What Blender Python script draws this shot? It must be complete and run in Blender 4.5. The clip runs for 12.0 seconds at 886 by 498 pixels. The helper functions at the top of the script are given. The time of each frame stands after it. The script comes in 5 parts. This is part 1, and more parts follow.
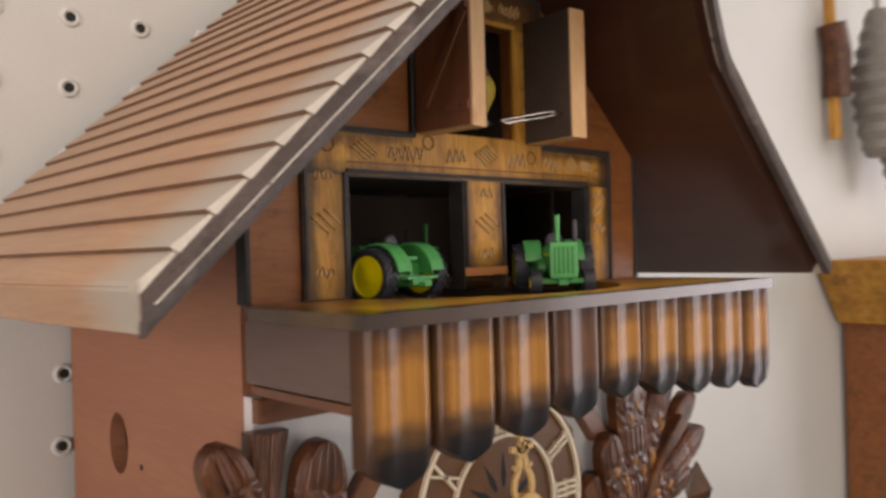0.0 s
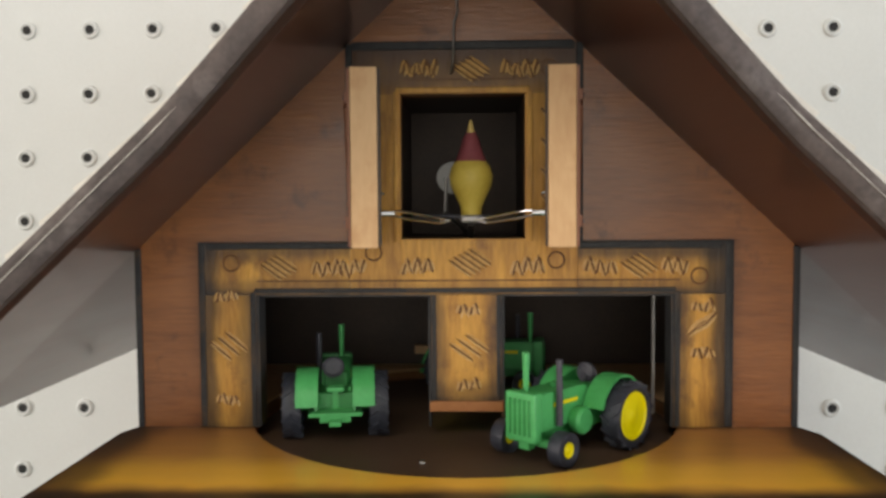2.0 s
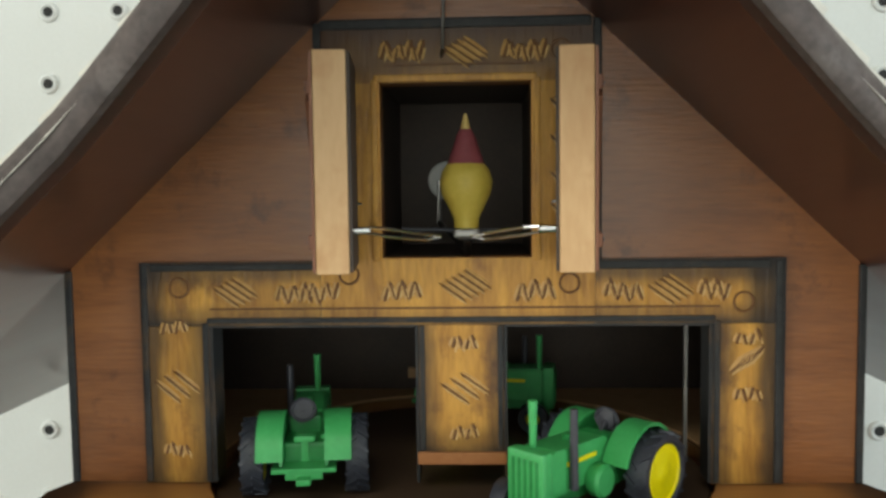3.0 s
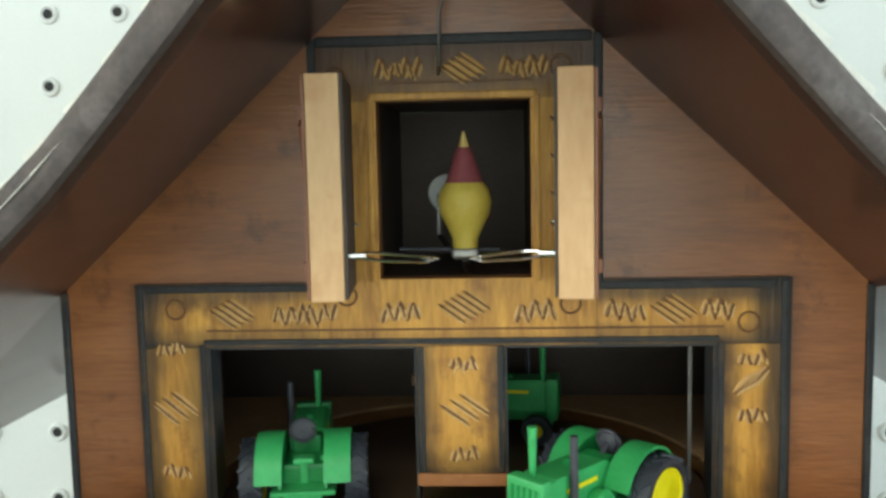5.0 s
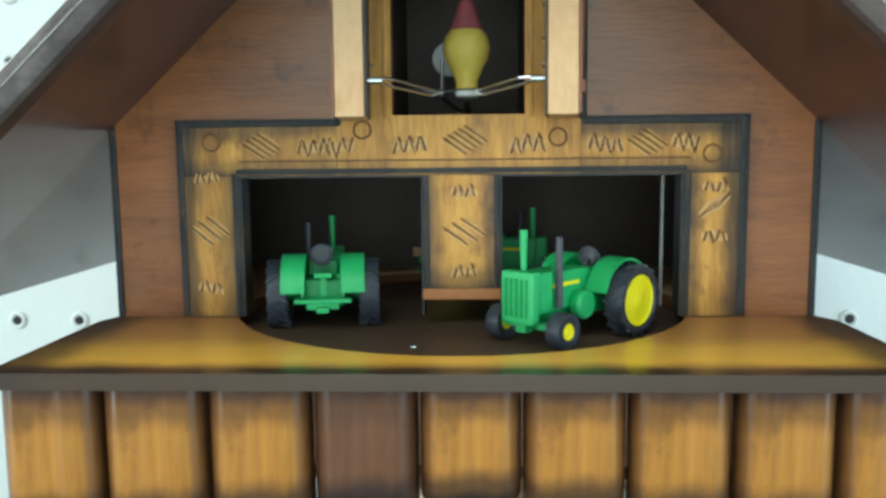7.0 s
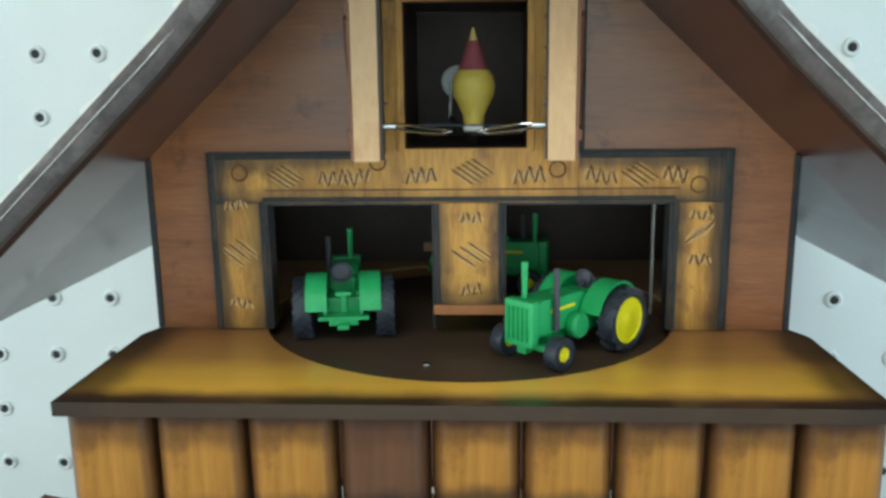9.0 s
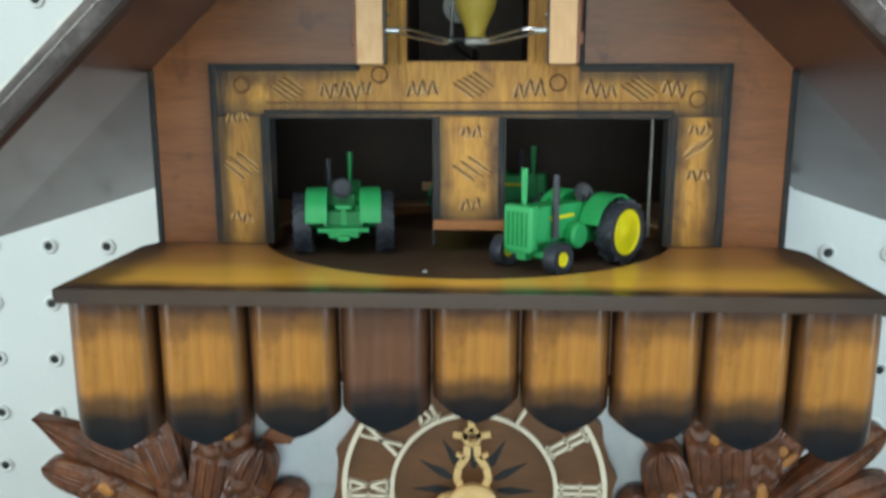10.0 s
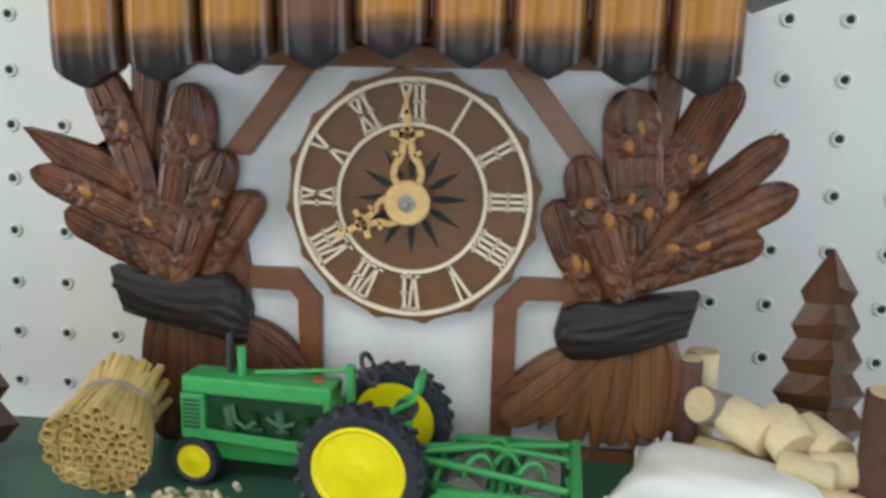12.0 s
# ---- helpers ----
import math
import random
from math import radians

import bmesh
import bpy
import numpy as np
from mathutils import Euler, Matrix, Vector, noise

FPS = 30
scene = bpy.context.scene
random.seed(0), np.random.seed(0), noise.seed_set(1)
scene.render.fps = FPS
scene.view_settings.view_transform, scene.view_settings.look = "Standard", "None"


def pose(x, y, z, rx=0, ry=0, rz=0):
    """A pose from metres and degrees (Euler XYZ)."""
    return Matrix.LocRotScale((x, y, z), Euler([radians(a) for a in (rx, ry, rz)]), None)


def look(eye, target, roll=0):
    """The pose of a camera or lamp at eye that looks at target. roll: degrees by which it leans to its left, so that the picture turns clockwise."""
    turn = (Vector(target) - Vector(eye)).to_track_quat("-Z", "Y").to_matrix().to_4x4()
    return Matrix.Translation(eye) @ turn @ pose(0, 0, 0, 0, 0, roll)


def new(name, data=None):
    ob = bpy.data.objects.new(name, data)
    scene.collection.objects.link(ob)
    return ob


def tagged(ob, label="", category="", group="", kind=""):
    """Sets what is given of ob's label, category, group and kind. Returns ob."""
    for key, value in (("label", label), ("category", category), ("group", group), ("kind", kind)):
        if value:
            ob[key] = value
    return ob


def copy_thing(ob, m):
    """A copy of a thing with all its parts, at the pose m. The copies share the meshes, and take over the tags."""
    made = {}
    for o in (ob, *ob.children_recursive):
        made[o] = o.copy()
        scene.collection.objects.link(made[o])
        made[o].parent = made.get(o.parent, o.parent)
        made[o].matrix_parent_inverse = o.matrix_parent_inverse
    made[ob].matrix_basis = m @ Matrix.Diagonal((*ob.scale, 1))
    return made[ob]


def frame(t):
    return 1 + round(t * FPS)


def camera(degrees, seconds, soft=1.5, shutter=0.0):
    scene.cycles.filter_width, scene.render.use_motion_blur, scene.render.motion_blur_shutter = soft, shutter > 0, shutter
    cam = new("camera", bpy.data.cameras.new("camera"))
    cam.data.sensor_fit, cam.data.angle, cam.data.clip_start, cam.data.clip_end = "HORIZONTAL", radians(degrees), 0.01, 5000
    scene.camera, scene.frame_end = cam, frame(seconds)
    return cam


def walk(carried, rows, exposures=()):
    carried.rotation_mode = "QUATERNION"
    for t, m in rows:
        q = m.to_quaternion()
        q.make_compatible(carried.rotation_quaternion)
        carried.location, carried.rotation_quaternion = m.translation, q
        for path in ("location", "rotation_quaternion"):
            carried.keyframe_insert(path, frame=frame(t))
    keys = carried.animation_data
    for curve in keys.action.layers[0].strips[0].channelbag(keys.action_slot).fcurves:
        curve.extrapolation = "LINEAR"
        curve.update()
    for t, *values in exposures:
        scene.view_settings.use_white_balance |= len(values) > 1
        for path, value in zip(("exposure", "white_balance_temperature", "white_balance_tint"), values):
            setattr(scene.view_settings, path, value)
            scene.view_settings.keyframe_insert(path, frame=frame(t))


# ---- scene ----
cam = camera(56.8, 12.0, soft=3.0, shutter=0.3)
PATH = [
    (0, (-0.173, -0.173, 0.156), (1.173, 1.307, 0.159), -1.6),
    (0.5, (-0.095, -0.197, 0.17), (0.711, 1.632, 0.092), -1.0),
    (1, (-0.033, -0.207, 0.182), (0.265, 1.767, 0.07), 0.4),
    (1.5, (-0.011, -0.204, 0.192), (0.001, 1.793, 0.086), 0.3),
    (2, (0.001, -0.194, 0.197), (-0.059, 1.803, 0.093), -0.4),
    (2.5, (0.004, -0.175, 0.2), (-0.071, 1.82, 0.079), -0.6),
    (4.5, (0.006, -0.148, 0.208), (-0.112, 1.84, 0.031), -1.2),
    (5, (0.007, -0.157, 0.21), (-0.112, 1.83, 0.019), -1.2),
    (5.5, (0.007, -0.172, 0.196), (-0.122, 1.815, 0.01), -1.0),
    (6, (0.005, -0.175, 0.188), (-0.118, 1.809, -0.034), -0.8),
    (6.5, (0.006, -0.175, 0.184), (-0.105, 1.808, -0.052), -0.7),
    (7, (0.005, -0.183, 0.181), (-0.089, 1.801, -0.052), -0.6),
    (7.5, (0.006, -0.191, 0.2), (-0.113, 1.78, -0.122), -0.9),
    (9.5, (0.005, -0.199, 0.206), (-0.099, 1.755, -0.205), -0.5),
    (10, (0.004, -0.203, 0.184), (-0.091, 1.755, -0.211), 0.0),
    (10.5, (0.003, -0.207, 0.158), (-0.094, 1.754, -0.224), 0.5),
    (11, (0.002, -0.212, 0.136), (-0.1, 1.75, -0.236), 0.9),
    (11.5, (0.006, -0.229, 0.121), (-0.12, 1.733, -0.248), 1.1),
    (12, (0.034, -0.238, 0.109), (-0.152, 1.719, -0.26), 1.2),
]
# exposure and white balance drift of the camera
walk(cam, [(t, look(eye, target, roll)) for t, eye, target, roll in PATH],
     exposures=[(0, -0.3, 7900, 16), (0.5, -0.12, 8100, 18), (1.0, 0.0, 8400, 19), (1.5, 0.02, 7700, 13), (2.5, -0.02, 6950, -1), (4.5, 0.38, 6250, -13), (5.0, 0.38, 6300, -12), (5.5, 0.60, 6100, -15), (7.5, 0.48, 5550, -17), (9.5, 0.17, 5650, -13), (10.0, 0.28, 5800, -11), (10.5, 0.18, 5950, -7), (11.5, 0.10, 6250, -1), (12.0, 0.0, 6350, 1)])

# ---------------------------------------------------------------- light
world = bpy.data.worlds.new("room_air")
scene.world = world
world.use_nodes = True
world.node_tree.nodes["Background"].inputs[0].default_value = (0.9, 0.95, 1.0, 1)
world.node_tree.nodes["Background"].inputs[1].default_value = 0.25


def area_lamp(name, eye, target, w, h, watts, colour):
    data = bpy.data.lights.new(name, "AREA")
    data.shape, data.size, data.size_y, data.energy, data.color = "RECTANGLE", w, h, watts, colour
    ob = new(name, data)
    ob.matrix_world = look(eye, target)
    return ob


# added lamps out of view; the side pair follows the tiles' glints
area_lamp("fill_light", (2.42, -1.35, 0.15), (0, -1.35, 0.15), 1.5, 1.5, 46, (0.80, 0.84, 1.0))
area_lamp("fill_light", (-2.42, -1.35, 0.15), (0, -1.35, 0.15), 1.5, 1.5, 44, (1.0, 0.92, 0.97))
# added weak front fill from the south
area_lamp("fill_light", (0.0, -3.12, 0.15), (0, 0, 0.15), 1.5, 1.5, 20, (0.95, 0.96, 1.0))
# added overhead fill, mainly for the roof boards
area_lamp("ceiling_fill_lamp", (-0.5, -1.3, 1.37), (-0.5, -1.3, 0.0), 1.2, 0.6, 12, (1.0, 0.95, 0.88))


# ---------------------------------------------------------------- materials
def node(nt, kind, **values):
    n = nt.nodes.new(kind)
    for key, value in values.items():
        n.inputs[key.replace("_", " ")].default_value = value
    return n


def mat(name, a, b, scale=60.0, stretch=(1, 1, 1), rough=0.5, bump=0.15, metal=0.0, fine=900.0, wear=None, coat=0.0, contrast=(0.3, 0.7), varied=0.0, space="Object", spec=0.4):
    """Two mixed colours with grain at two scales, relief and uneven gloss. wear: colour of small stains."""
    m = bpy.data.materials.new(name)
    m.use_nodes = True
    nt = m.node_tree
    link = nt.links.new
    bsdf = nt.nodes["Principled BSDF"]
    co = nt.nodes.new("ShaderNodeTexCoord")
    mp = nt.nodes.new("ShaderNodeMapping")
    mp.inputs["Scale"].default_value = stretch
    link(co.outputs[space], mp.inputs[0])
    big = node(nt, "ShaderNodeTexNoise", Scale=scale, Detail=6.0, Roughness=0.6, Distortion=0.4)
    small = node(nt, "ShaderNodeTexNoise", Scale=fine, Detail=3.0)
    link(mp.outputs[0], big.inputs[0])
    link(mp.outputs[0], small.inputs[0])
    mixv = node(nt, "ShaderNodeMath")
    mixv.operation = "MULTIPLY_ADD"
    mixv.inputs[1].default_value = 0.35
    link(small.outputs[0], mixv.inputs[0])
    sc = node(nt, "ShaderNodeMath")
    sc.operation = "MULTIPLY"
    sc.inputs[1].default_value = 0.65
    link(big.outputs[0], sc.inputs[0])
    link(sc.outputs[0], mixv.inputs[2])
    ramp = nt.nodes.new("ShaderNodeValToRGB")
    ramp.color_ramp.elements[0].position, ramp.color_ramp.elements[1].position = contrast
    ramp.color_ramp.elements[0].color, ramp.color_ramp.elements[1].color = (*a, 1), (*b, 1)
    link(mixv.outputs[0], ramp.inputs[0])
    colour = ramp.outputs[0]
    if wear:
        spots = node(nt, "ShaderNodeTexNoise", Scale=scale * 0.35, Detail=5.0, Roughness=0.7)
        link(co.outputs[space], spots.inputs[0])
        edge = nt.nodes.new("ShaderNodeValToRGB")
        edge.color_ramp.elements[0].position, edge.color_ramp.elements[1].position = 0.56, 0.72
        link(spots.outputs[0], edge.inputs[0])
        mx = nt.nodes.new("ShaderNodeMix")
        mx.data_type = "RGBA"
        link(edge.outputs[0], mx.inputs[0])
        link(colour, mx.inputs[6])
        mx.inputs[7].default_value = (*wear, 1)
        colour = mx.outputs[2]
    if varied:
        info = nt.nodes.new("ShaderNodeObjectInfo")
        hsv = nt.nodes.new("ShaderNodeHueSaturation")
        span = nt.nodes.new("ShaderNodeMapRange")
        span.inputs["To Min"].default_value, span.inputs["To Max"].default_value = 1 - varied, 1 + varied
        link(info.outputs["Random"], span.inputs[0])
        link(span.outputs[0], hsv.inputs["Value"])
        link(colour, hsv.inputs["Color"])
        colour = hsv.outputs[0]
    link(colour, bsdf.inputs["Base Color"])
    gloss = nt.nodes.new("ShaderNodeMapRange")
    gloss.inputs["To Min"].default_value, gloss.inputs["To Max"].default_value = rough * 0.8, min(1, rough * 1.25)
    link(big.outputs[0], gloss.inputs[0])
    link(gloss.outputs[0], bsdf.inputs["Roughness"])
    bsdf.inputs["Metallic"].default_value = metal
    bsdf.inputs["Specular IOR Level"].default_value = spec
    bsdf.inputs["Coat Weight"].default_value = coat
    bsdf.inputs["Coat Roughness"].default_value = 0.12
    if bump:
        bp = node(nt, "ShaderNodeBump", Strength=bump, Distance=0.0006)
        link(mixv.outputs[0], bp.inputs["Height"])
        link(bp.outputs[0], bsdf.inputs["Normal"])
    return m


def sprayed(m, tint, axis, stops, wobble=0.004, space="Object"):
    """A tint over a wood material, such as airbrushed paint, by place along one axis of the object; stops: (metres,
    cover).
    """
    nt = m.node_tree
    link = nt.links.new
    bsdf = nt.nodes["Principled BSDF"]
    old = bsdf.inputs["Base Color"].links[0].from_socket
    co = nt.nodes.new("ShaderNodeTexCoord")
    sep = nt.nodes.new("ShaderNodeSeparateXYZ")
    link(co.outputs[space], sep.inputs[0])
    nz = node(nt, "ShaderNodeTexNoise", Scale=90.0, Detail=3.0)
    link(co.outputs["Object"], nz.inputs[0])
    add = node(nt, "ShaderNodeMath")
    add.operation = "MULTIPLY_ADD"
    add.inputs[1].default_value = wobble
    link(nz.outputs[0], add.inputs[0])
    link(sep.outputs[axis], add.inputs[2])
    lo, hi = stops[0][0], stops[-1][0]
    span = nt.nodes.new("ShaderNodeMapRange")
    span.inputs["From Min"].default_value, span.inputs["From Max"].default_value = lo + wobble / 2, hi + wobble / 2
    link(add.outputs[0], span.inputs[0])
    ramp = nt.nodes.new("ShaderNodeValToRGB")
    ramp.color_ramp.interpolation = "EASE"
    points = ramp.color_ramp.elements
    points.remove(points[1])
    points[0].position, points[0].color = 0.0, (stops[0][1],) * 3 + (1,)
    for place, cover in stops[1:]:
        points.new((place - lo) / (hi - lo)).color = (cover, cover, cover, 1)
    link(span.outputs[0], ramp.inputs[0])
    mx = nt.nodes.new("ShaderNodeMix")
    mx.data_type = "RGBA"
    link(ramp.outputs[0], mx.inputs[0])
    link(old, mx.inputs[6])
    mx.inputs[7].default_value = (*tint, 1)
    link(mx.outputs[2], bsdf.inputs["Base Color"])
    return m


GRAIN_X, GRAIN_Y, GRAIN_Z = (0.12, 1, 1), (1, 0.08, 1), (1, 1, 0.1)
m_facade = mat("brown_stained_plywood", (0.162, 0.053, 0.0155), (0.308, 0.116, 0.035), 190, GRAIN_X, 0.36, 0.5, fine=1500, wear=(0.085, 0.026, 0.009), spec=0.4, coat=0.12)
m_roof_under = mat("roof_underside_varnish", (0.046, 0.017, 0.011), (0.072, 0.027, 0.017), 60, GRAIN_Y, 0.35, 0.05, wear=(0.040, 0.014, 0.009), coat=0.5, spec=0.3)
m_verge = mat("dark_grey_brown_verge", (0.035, 0.026, 0.024), (0.115, 0.088, 0.080), 110, (1, 1, 1), 0.62, 0.45, wear=(0.17, 0.14, 0.13))
m_shingle = mat("tan_roof_board", (0.36, 0.20, 0.12), (0.50, 0.31, 0.19), 90, GRAIN_Y, 0.5, 0.15, varied=0.06)
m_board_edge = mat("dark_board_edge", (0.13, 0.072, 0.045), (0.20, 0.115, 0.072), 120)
sprayed(m_shingle, (0.42, 0.39, 0.34), 1, [(-0.075, 1.0), (-0.044, 0.9), (-0.022, 0.0), (0.12, 0.15)], 0.008)
# slanted board ends coloured pale grey to carry their glossy reflection
m_end_sheen = mat("board_end_painted_sheen", (0.50, 0.47, 0.42), (0.66, 0.63, 0.57), 120, (1, 1, 1), 0.35, 0.15, spec=0.5)
m_side = mat("pinkish_brown_side_panel", (0.30, 0.125, 0.07), (0.40, 0.18, 0.105), 50, GRAIN_Y, 0.5, 0.06)
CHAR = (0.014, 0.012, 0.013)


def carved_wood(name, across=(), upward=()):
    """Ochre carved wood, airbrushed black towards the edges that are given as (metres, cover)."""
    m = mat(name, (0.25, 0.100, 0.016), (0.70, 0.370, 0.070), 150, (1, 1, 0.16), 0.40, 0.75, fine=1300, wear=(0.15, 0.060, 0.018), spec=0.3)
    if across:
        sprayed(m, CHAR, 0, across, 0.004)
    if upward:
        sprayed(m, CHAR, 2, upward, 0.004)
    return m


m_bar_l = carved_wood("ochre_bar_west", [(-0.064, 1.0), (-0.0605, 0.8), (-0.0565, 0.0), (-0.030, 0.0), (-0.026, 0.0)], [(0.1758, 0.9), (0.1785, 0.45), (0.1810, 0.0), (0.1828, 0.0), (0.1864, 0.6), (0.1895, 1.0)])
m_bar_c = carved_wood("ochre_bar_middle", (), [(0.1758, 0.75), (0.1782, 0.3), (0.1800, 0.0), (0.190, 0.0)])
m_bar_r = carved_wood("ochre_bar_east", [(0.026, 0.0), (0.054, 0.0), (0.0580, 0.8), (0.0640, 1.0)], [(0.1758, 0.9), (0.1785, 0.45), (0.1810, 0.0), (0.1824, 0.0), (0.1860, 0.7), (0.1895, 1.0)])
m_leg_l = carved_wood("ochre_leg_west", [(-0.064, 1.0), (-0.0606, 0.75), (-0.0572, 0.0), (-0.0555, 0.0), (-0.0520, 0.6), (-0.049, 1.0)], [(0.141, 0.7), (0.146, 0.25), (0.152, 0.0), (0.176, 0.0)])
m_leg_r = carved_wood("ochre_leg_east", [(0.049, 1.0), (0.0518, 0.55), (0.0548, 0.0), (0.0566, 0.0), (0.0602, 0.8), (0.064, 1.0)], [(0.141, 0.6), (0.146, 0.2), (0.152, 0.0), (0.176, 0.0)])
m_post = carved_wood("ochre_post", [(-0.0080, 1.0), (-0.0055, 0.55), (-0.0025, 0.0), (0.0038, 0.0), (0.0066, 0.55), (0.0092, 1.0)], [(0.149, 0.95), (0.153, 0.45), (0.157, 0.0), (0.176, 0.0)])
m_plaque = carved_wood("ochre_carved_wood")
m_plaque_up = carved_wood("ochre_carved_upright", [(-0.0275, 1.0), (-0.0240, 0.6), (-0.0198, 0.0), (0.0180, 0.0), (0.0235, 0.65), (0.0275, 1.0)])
m_plaque_head = carved_wood("dark_topped_plaque_head", [(-0.0275, 1.0), (-0.0240, 0.6), (-0.0198, 0.0), (0.0180, 0.0), (0.0235, 0.65), (0.0275, 1.0)])
# darker brown towards the head's top
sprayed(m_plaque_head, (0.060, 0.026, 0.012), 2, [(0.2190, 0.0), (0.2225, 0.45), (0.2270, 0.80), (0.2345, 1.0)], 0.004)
# pale colour stands for the lit edge of each knife cut
m_lit_edge = mat("painted_lit_cut_edge", (0.42, 0.23, 0.075), (0.62, 0.37, 0.13), 300, (1, 1, 1), 0.4, 0.1)
m_burnt = mat("burnt_black_edge", (0.014, 0.015, 0.017), (0.044, 0.042, 0.041), 170, (1, 1, 1), 0.5, 0.4, wear=(0.09, 0.055, 0.030), spec=0.25)
# dark colour gives the surface strips the shade of a groove
m_groove_shade = mat("painted_groove_shade", (0.09, 0.038, 0.014), (0.19, 0.085, 0.028), 300, (1, 1, 1), 0.6, 0.1)
# pale strokes are painted highlights in the cuts
m_cut_highlight = mat("painted_cut_highlight", (0.50, 0.30, 0.11), (0.70, 0.47, 0.20), 300, (1, 1, 1), 0.55, 0.1)
m_shelf = mat("balcony_brown_board", (0.27, 0.108, 0.030), (0.43, 0.195, 0.058), 120, GRAIN_X, 0.36, 0.12, coat=0.45, spec=0.3)
sprayed(m_shelf, (0.86, 0.47, 0.055), 1, [(-0.052, 0.0), (-0.044, 0.45), (-0.040, 0.95), (-0.034, 0.80), (-0.02, 0.15), (0.0, 0.0)], 0.006)
sprayed(m_shelf, (0.030, 0.018, 0.012), 1, [(-0.056, 1.0), (-0.0472, 0.95), (-0.0425, 0.0), (-0.004, 0.0), (0.002, 0.6)], 0.003)
sprayed(m_shelf, (0.030, 0.018, 0.012), 0, [(-0.084, 1.0), (-0.077, 0.75), (-0.068, 0.0), (0.068, 0.0), (0.077, 0.75), (0.084, 1.0)], 0.005)
m_shelf_side = mat("grey_brown_balcony_side", (0.11, 0.072, 0.062), (0.17, 0.115, 0.10), 60, GRAIN_Y, 0.55, 0.08)
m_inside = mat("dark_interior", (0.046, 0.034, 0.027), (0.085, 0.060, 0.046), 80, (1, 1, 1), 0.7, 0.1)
m_disc = mat("dark_brown_turntable", (0.055, 0.032, 0.020), (0.085, 0.050, 0.032), 70, (1, 1, 1), 0.5, 0.05)
m_door = mat("door_brown_wood", (0.17, 0.062, 0.032), (0.27, 0.11, 0.06), 170, (1, 1, 0.1), 0.5, 0.25)
m_raw = mat("raw_pale_wood", (0.52, 0.30, 0.14), (0.68, 0.44, 0.235), 70, (1, 1, 0.25), 0.6, 0.12, wear=(0.44, 0.22, 0.09))
m_endgrain = mat("orange_end_grain", (0.30, 0.11, 0.035), (0.40, 0.17, 0.06), 200, (1, 1, 1), 0.6, 0.15)
m_steel = mat("bright_steel_wire", (0.55, 0.55, 0.55), (0.75, 0.74, 0.72), 200, (1, 1, 1), 0.25, 0.05, metal=1.0)
m_wire = mat("dull_steel_wire", (0.16, 0.15, 0.14), (0.30, 0.28, 0.26), 200, (1, 1, 1), 0.4, 0.05, metal=1.0)
m_yellow = mat("yellow_bird_paint", (0.52, 0.38, 0.055), (0.66, 0.50, 0.10), 300, (1, 1, 1), 0.5, 0.1)
m_maroon = mat("maroon_bird_paint", (0.20, 0.045, 0.055), (0.30, 0.08, 0.09), 300, (1, 1, 1), 0.5, 0.1)
m_beak = mat("golden_beak", (0.50, 0.34, 0.10), (0.62, 0.45, 0.15), 300, (1, 1, 1), 0.45, 0.05)
m_grey = mat("grey_card", (0.40, 0.39, 0.37), (0.52, 0.51, 0.48), 200, (1, 1, 1), 0.7, 0.05)
m_green = mat("tractor_green", (0.022, 0.18, 0.044), (0.036, 0.27, 0.066), 220, (1, 1, 1), 0.38, 0.04)
m_green_pale = mat("bright_tractor_green", (0.050, 0.31, 0.085), (0.078, 0.41, 0.125), 220, (1, 1, 1), 0.4, 0.04)
m_rim = mat("yellow_rim", (0.78, 0.66, 0.004), (0.88, 0.78, 0.008), 200, (1, 1, 1), 0.42, 0.03)
m_tyre = mat("black_toy_tyre", (0.020, 0.022, 0.030), (0.040, 0.044, 0.058), 300, (1, 1, 1), 0.45, 0.1)
m_dark = mat("dark_grey_plastic", (0.030, 0.030, 0.038), (0.055, 0.055, 0.068), 300, (1, 1, 1), 0.45, 0.05)
m_white = mat("white_painted_panel", (0.60, 0.60, 0.61), (0.70, 0.70, 0.71), 40, (1, 1, 1), 0.5, 0.03)
m_timber = mat("reddish_brown_timber", (0.105, 0.036, 0.014), (0.19, 0.070, 0.028), 160, (0.3, 1, 1), 0.4, 0.15, coat=0.2)
m_dial = mat("brown_dial_wood", (0.098, 0.041, 0.015), (0.165, 0.072, 0.026), 120, (0.25, 1, 1), 0.45, 0.1)
m_numeral = mat("cream_plastic_numeral", (0.66, 0.55, 0.40), (0.78, 0.68, 0.52), 200, (1, 1, 1), 0.45, 0.03)
m_hand = mat("carved_tan_hand", (0.56, 0.35, 0.13), (0.70, 0.47, 0.20), 250, (1, 1, 1), 0.5, 0.06)
m_leaf = mat("carved_walnut_leaf", (0.028, 0.010, 0.006), (0.155, 0.052, 0.019), 140, (1, 1, 0.5), 0.38, 0.35, wear=(0.19, 0.075, 0.022), coat=0.15, spec=0.3, contrast=(0.36, 0.66))
m_leaf_gold = mat("amber_carved_fleck", (0.20, 0.075, 0.016), (0.42, 0.18, 0.038), 260, (1, 1, 1), 0.4, 0.2)
m_band = mat("charred_band", (0.007, 0.006, 0.007), (0.032, 0.024, 0.020), 130, GRAIN_X, 0.45, 0.4, coat=0.05, spec=0.25)
m_stem_dark = mat("dark_brown_stalks", (0.040, 0.014, 0.008), (0.110, 0.040, 0.018), 150, GRAIN_Z, 0.4, 0.3, coat=0.2, spec=0.3)
m_log_grey = mat("greyish_log", (0.20, 0.17, 0.14), (0.32, 0.27, 0.22), 120, GRAIN_Z, 0.7, 0.2)
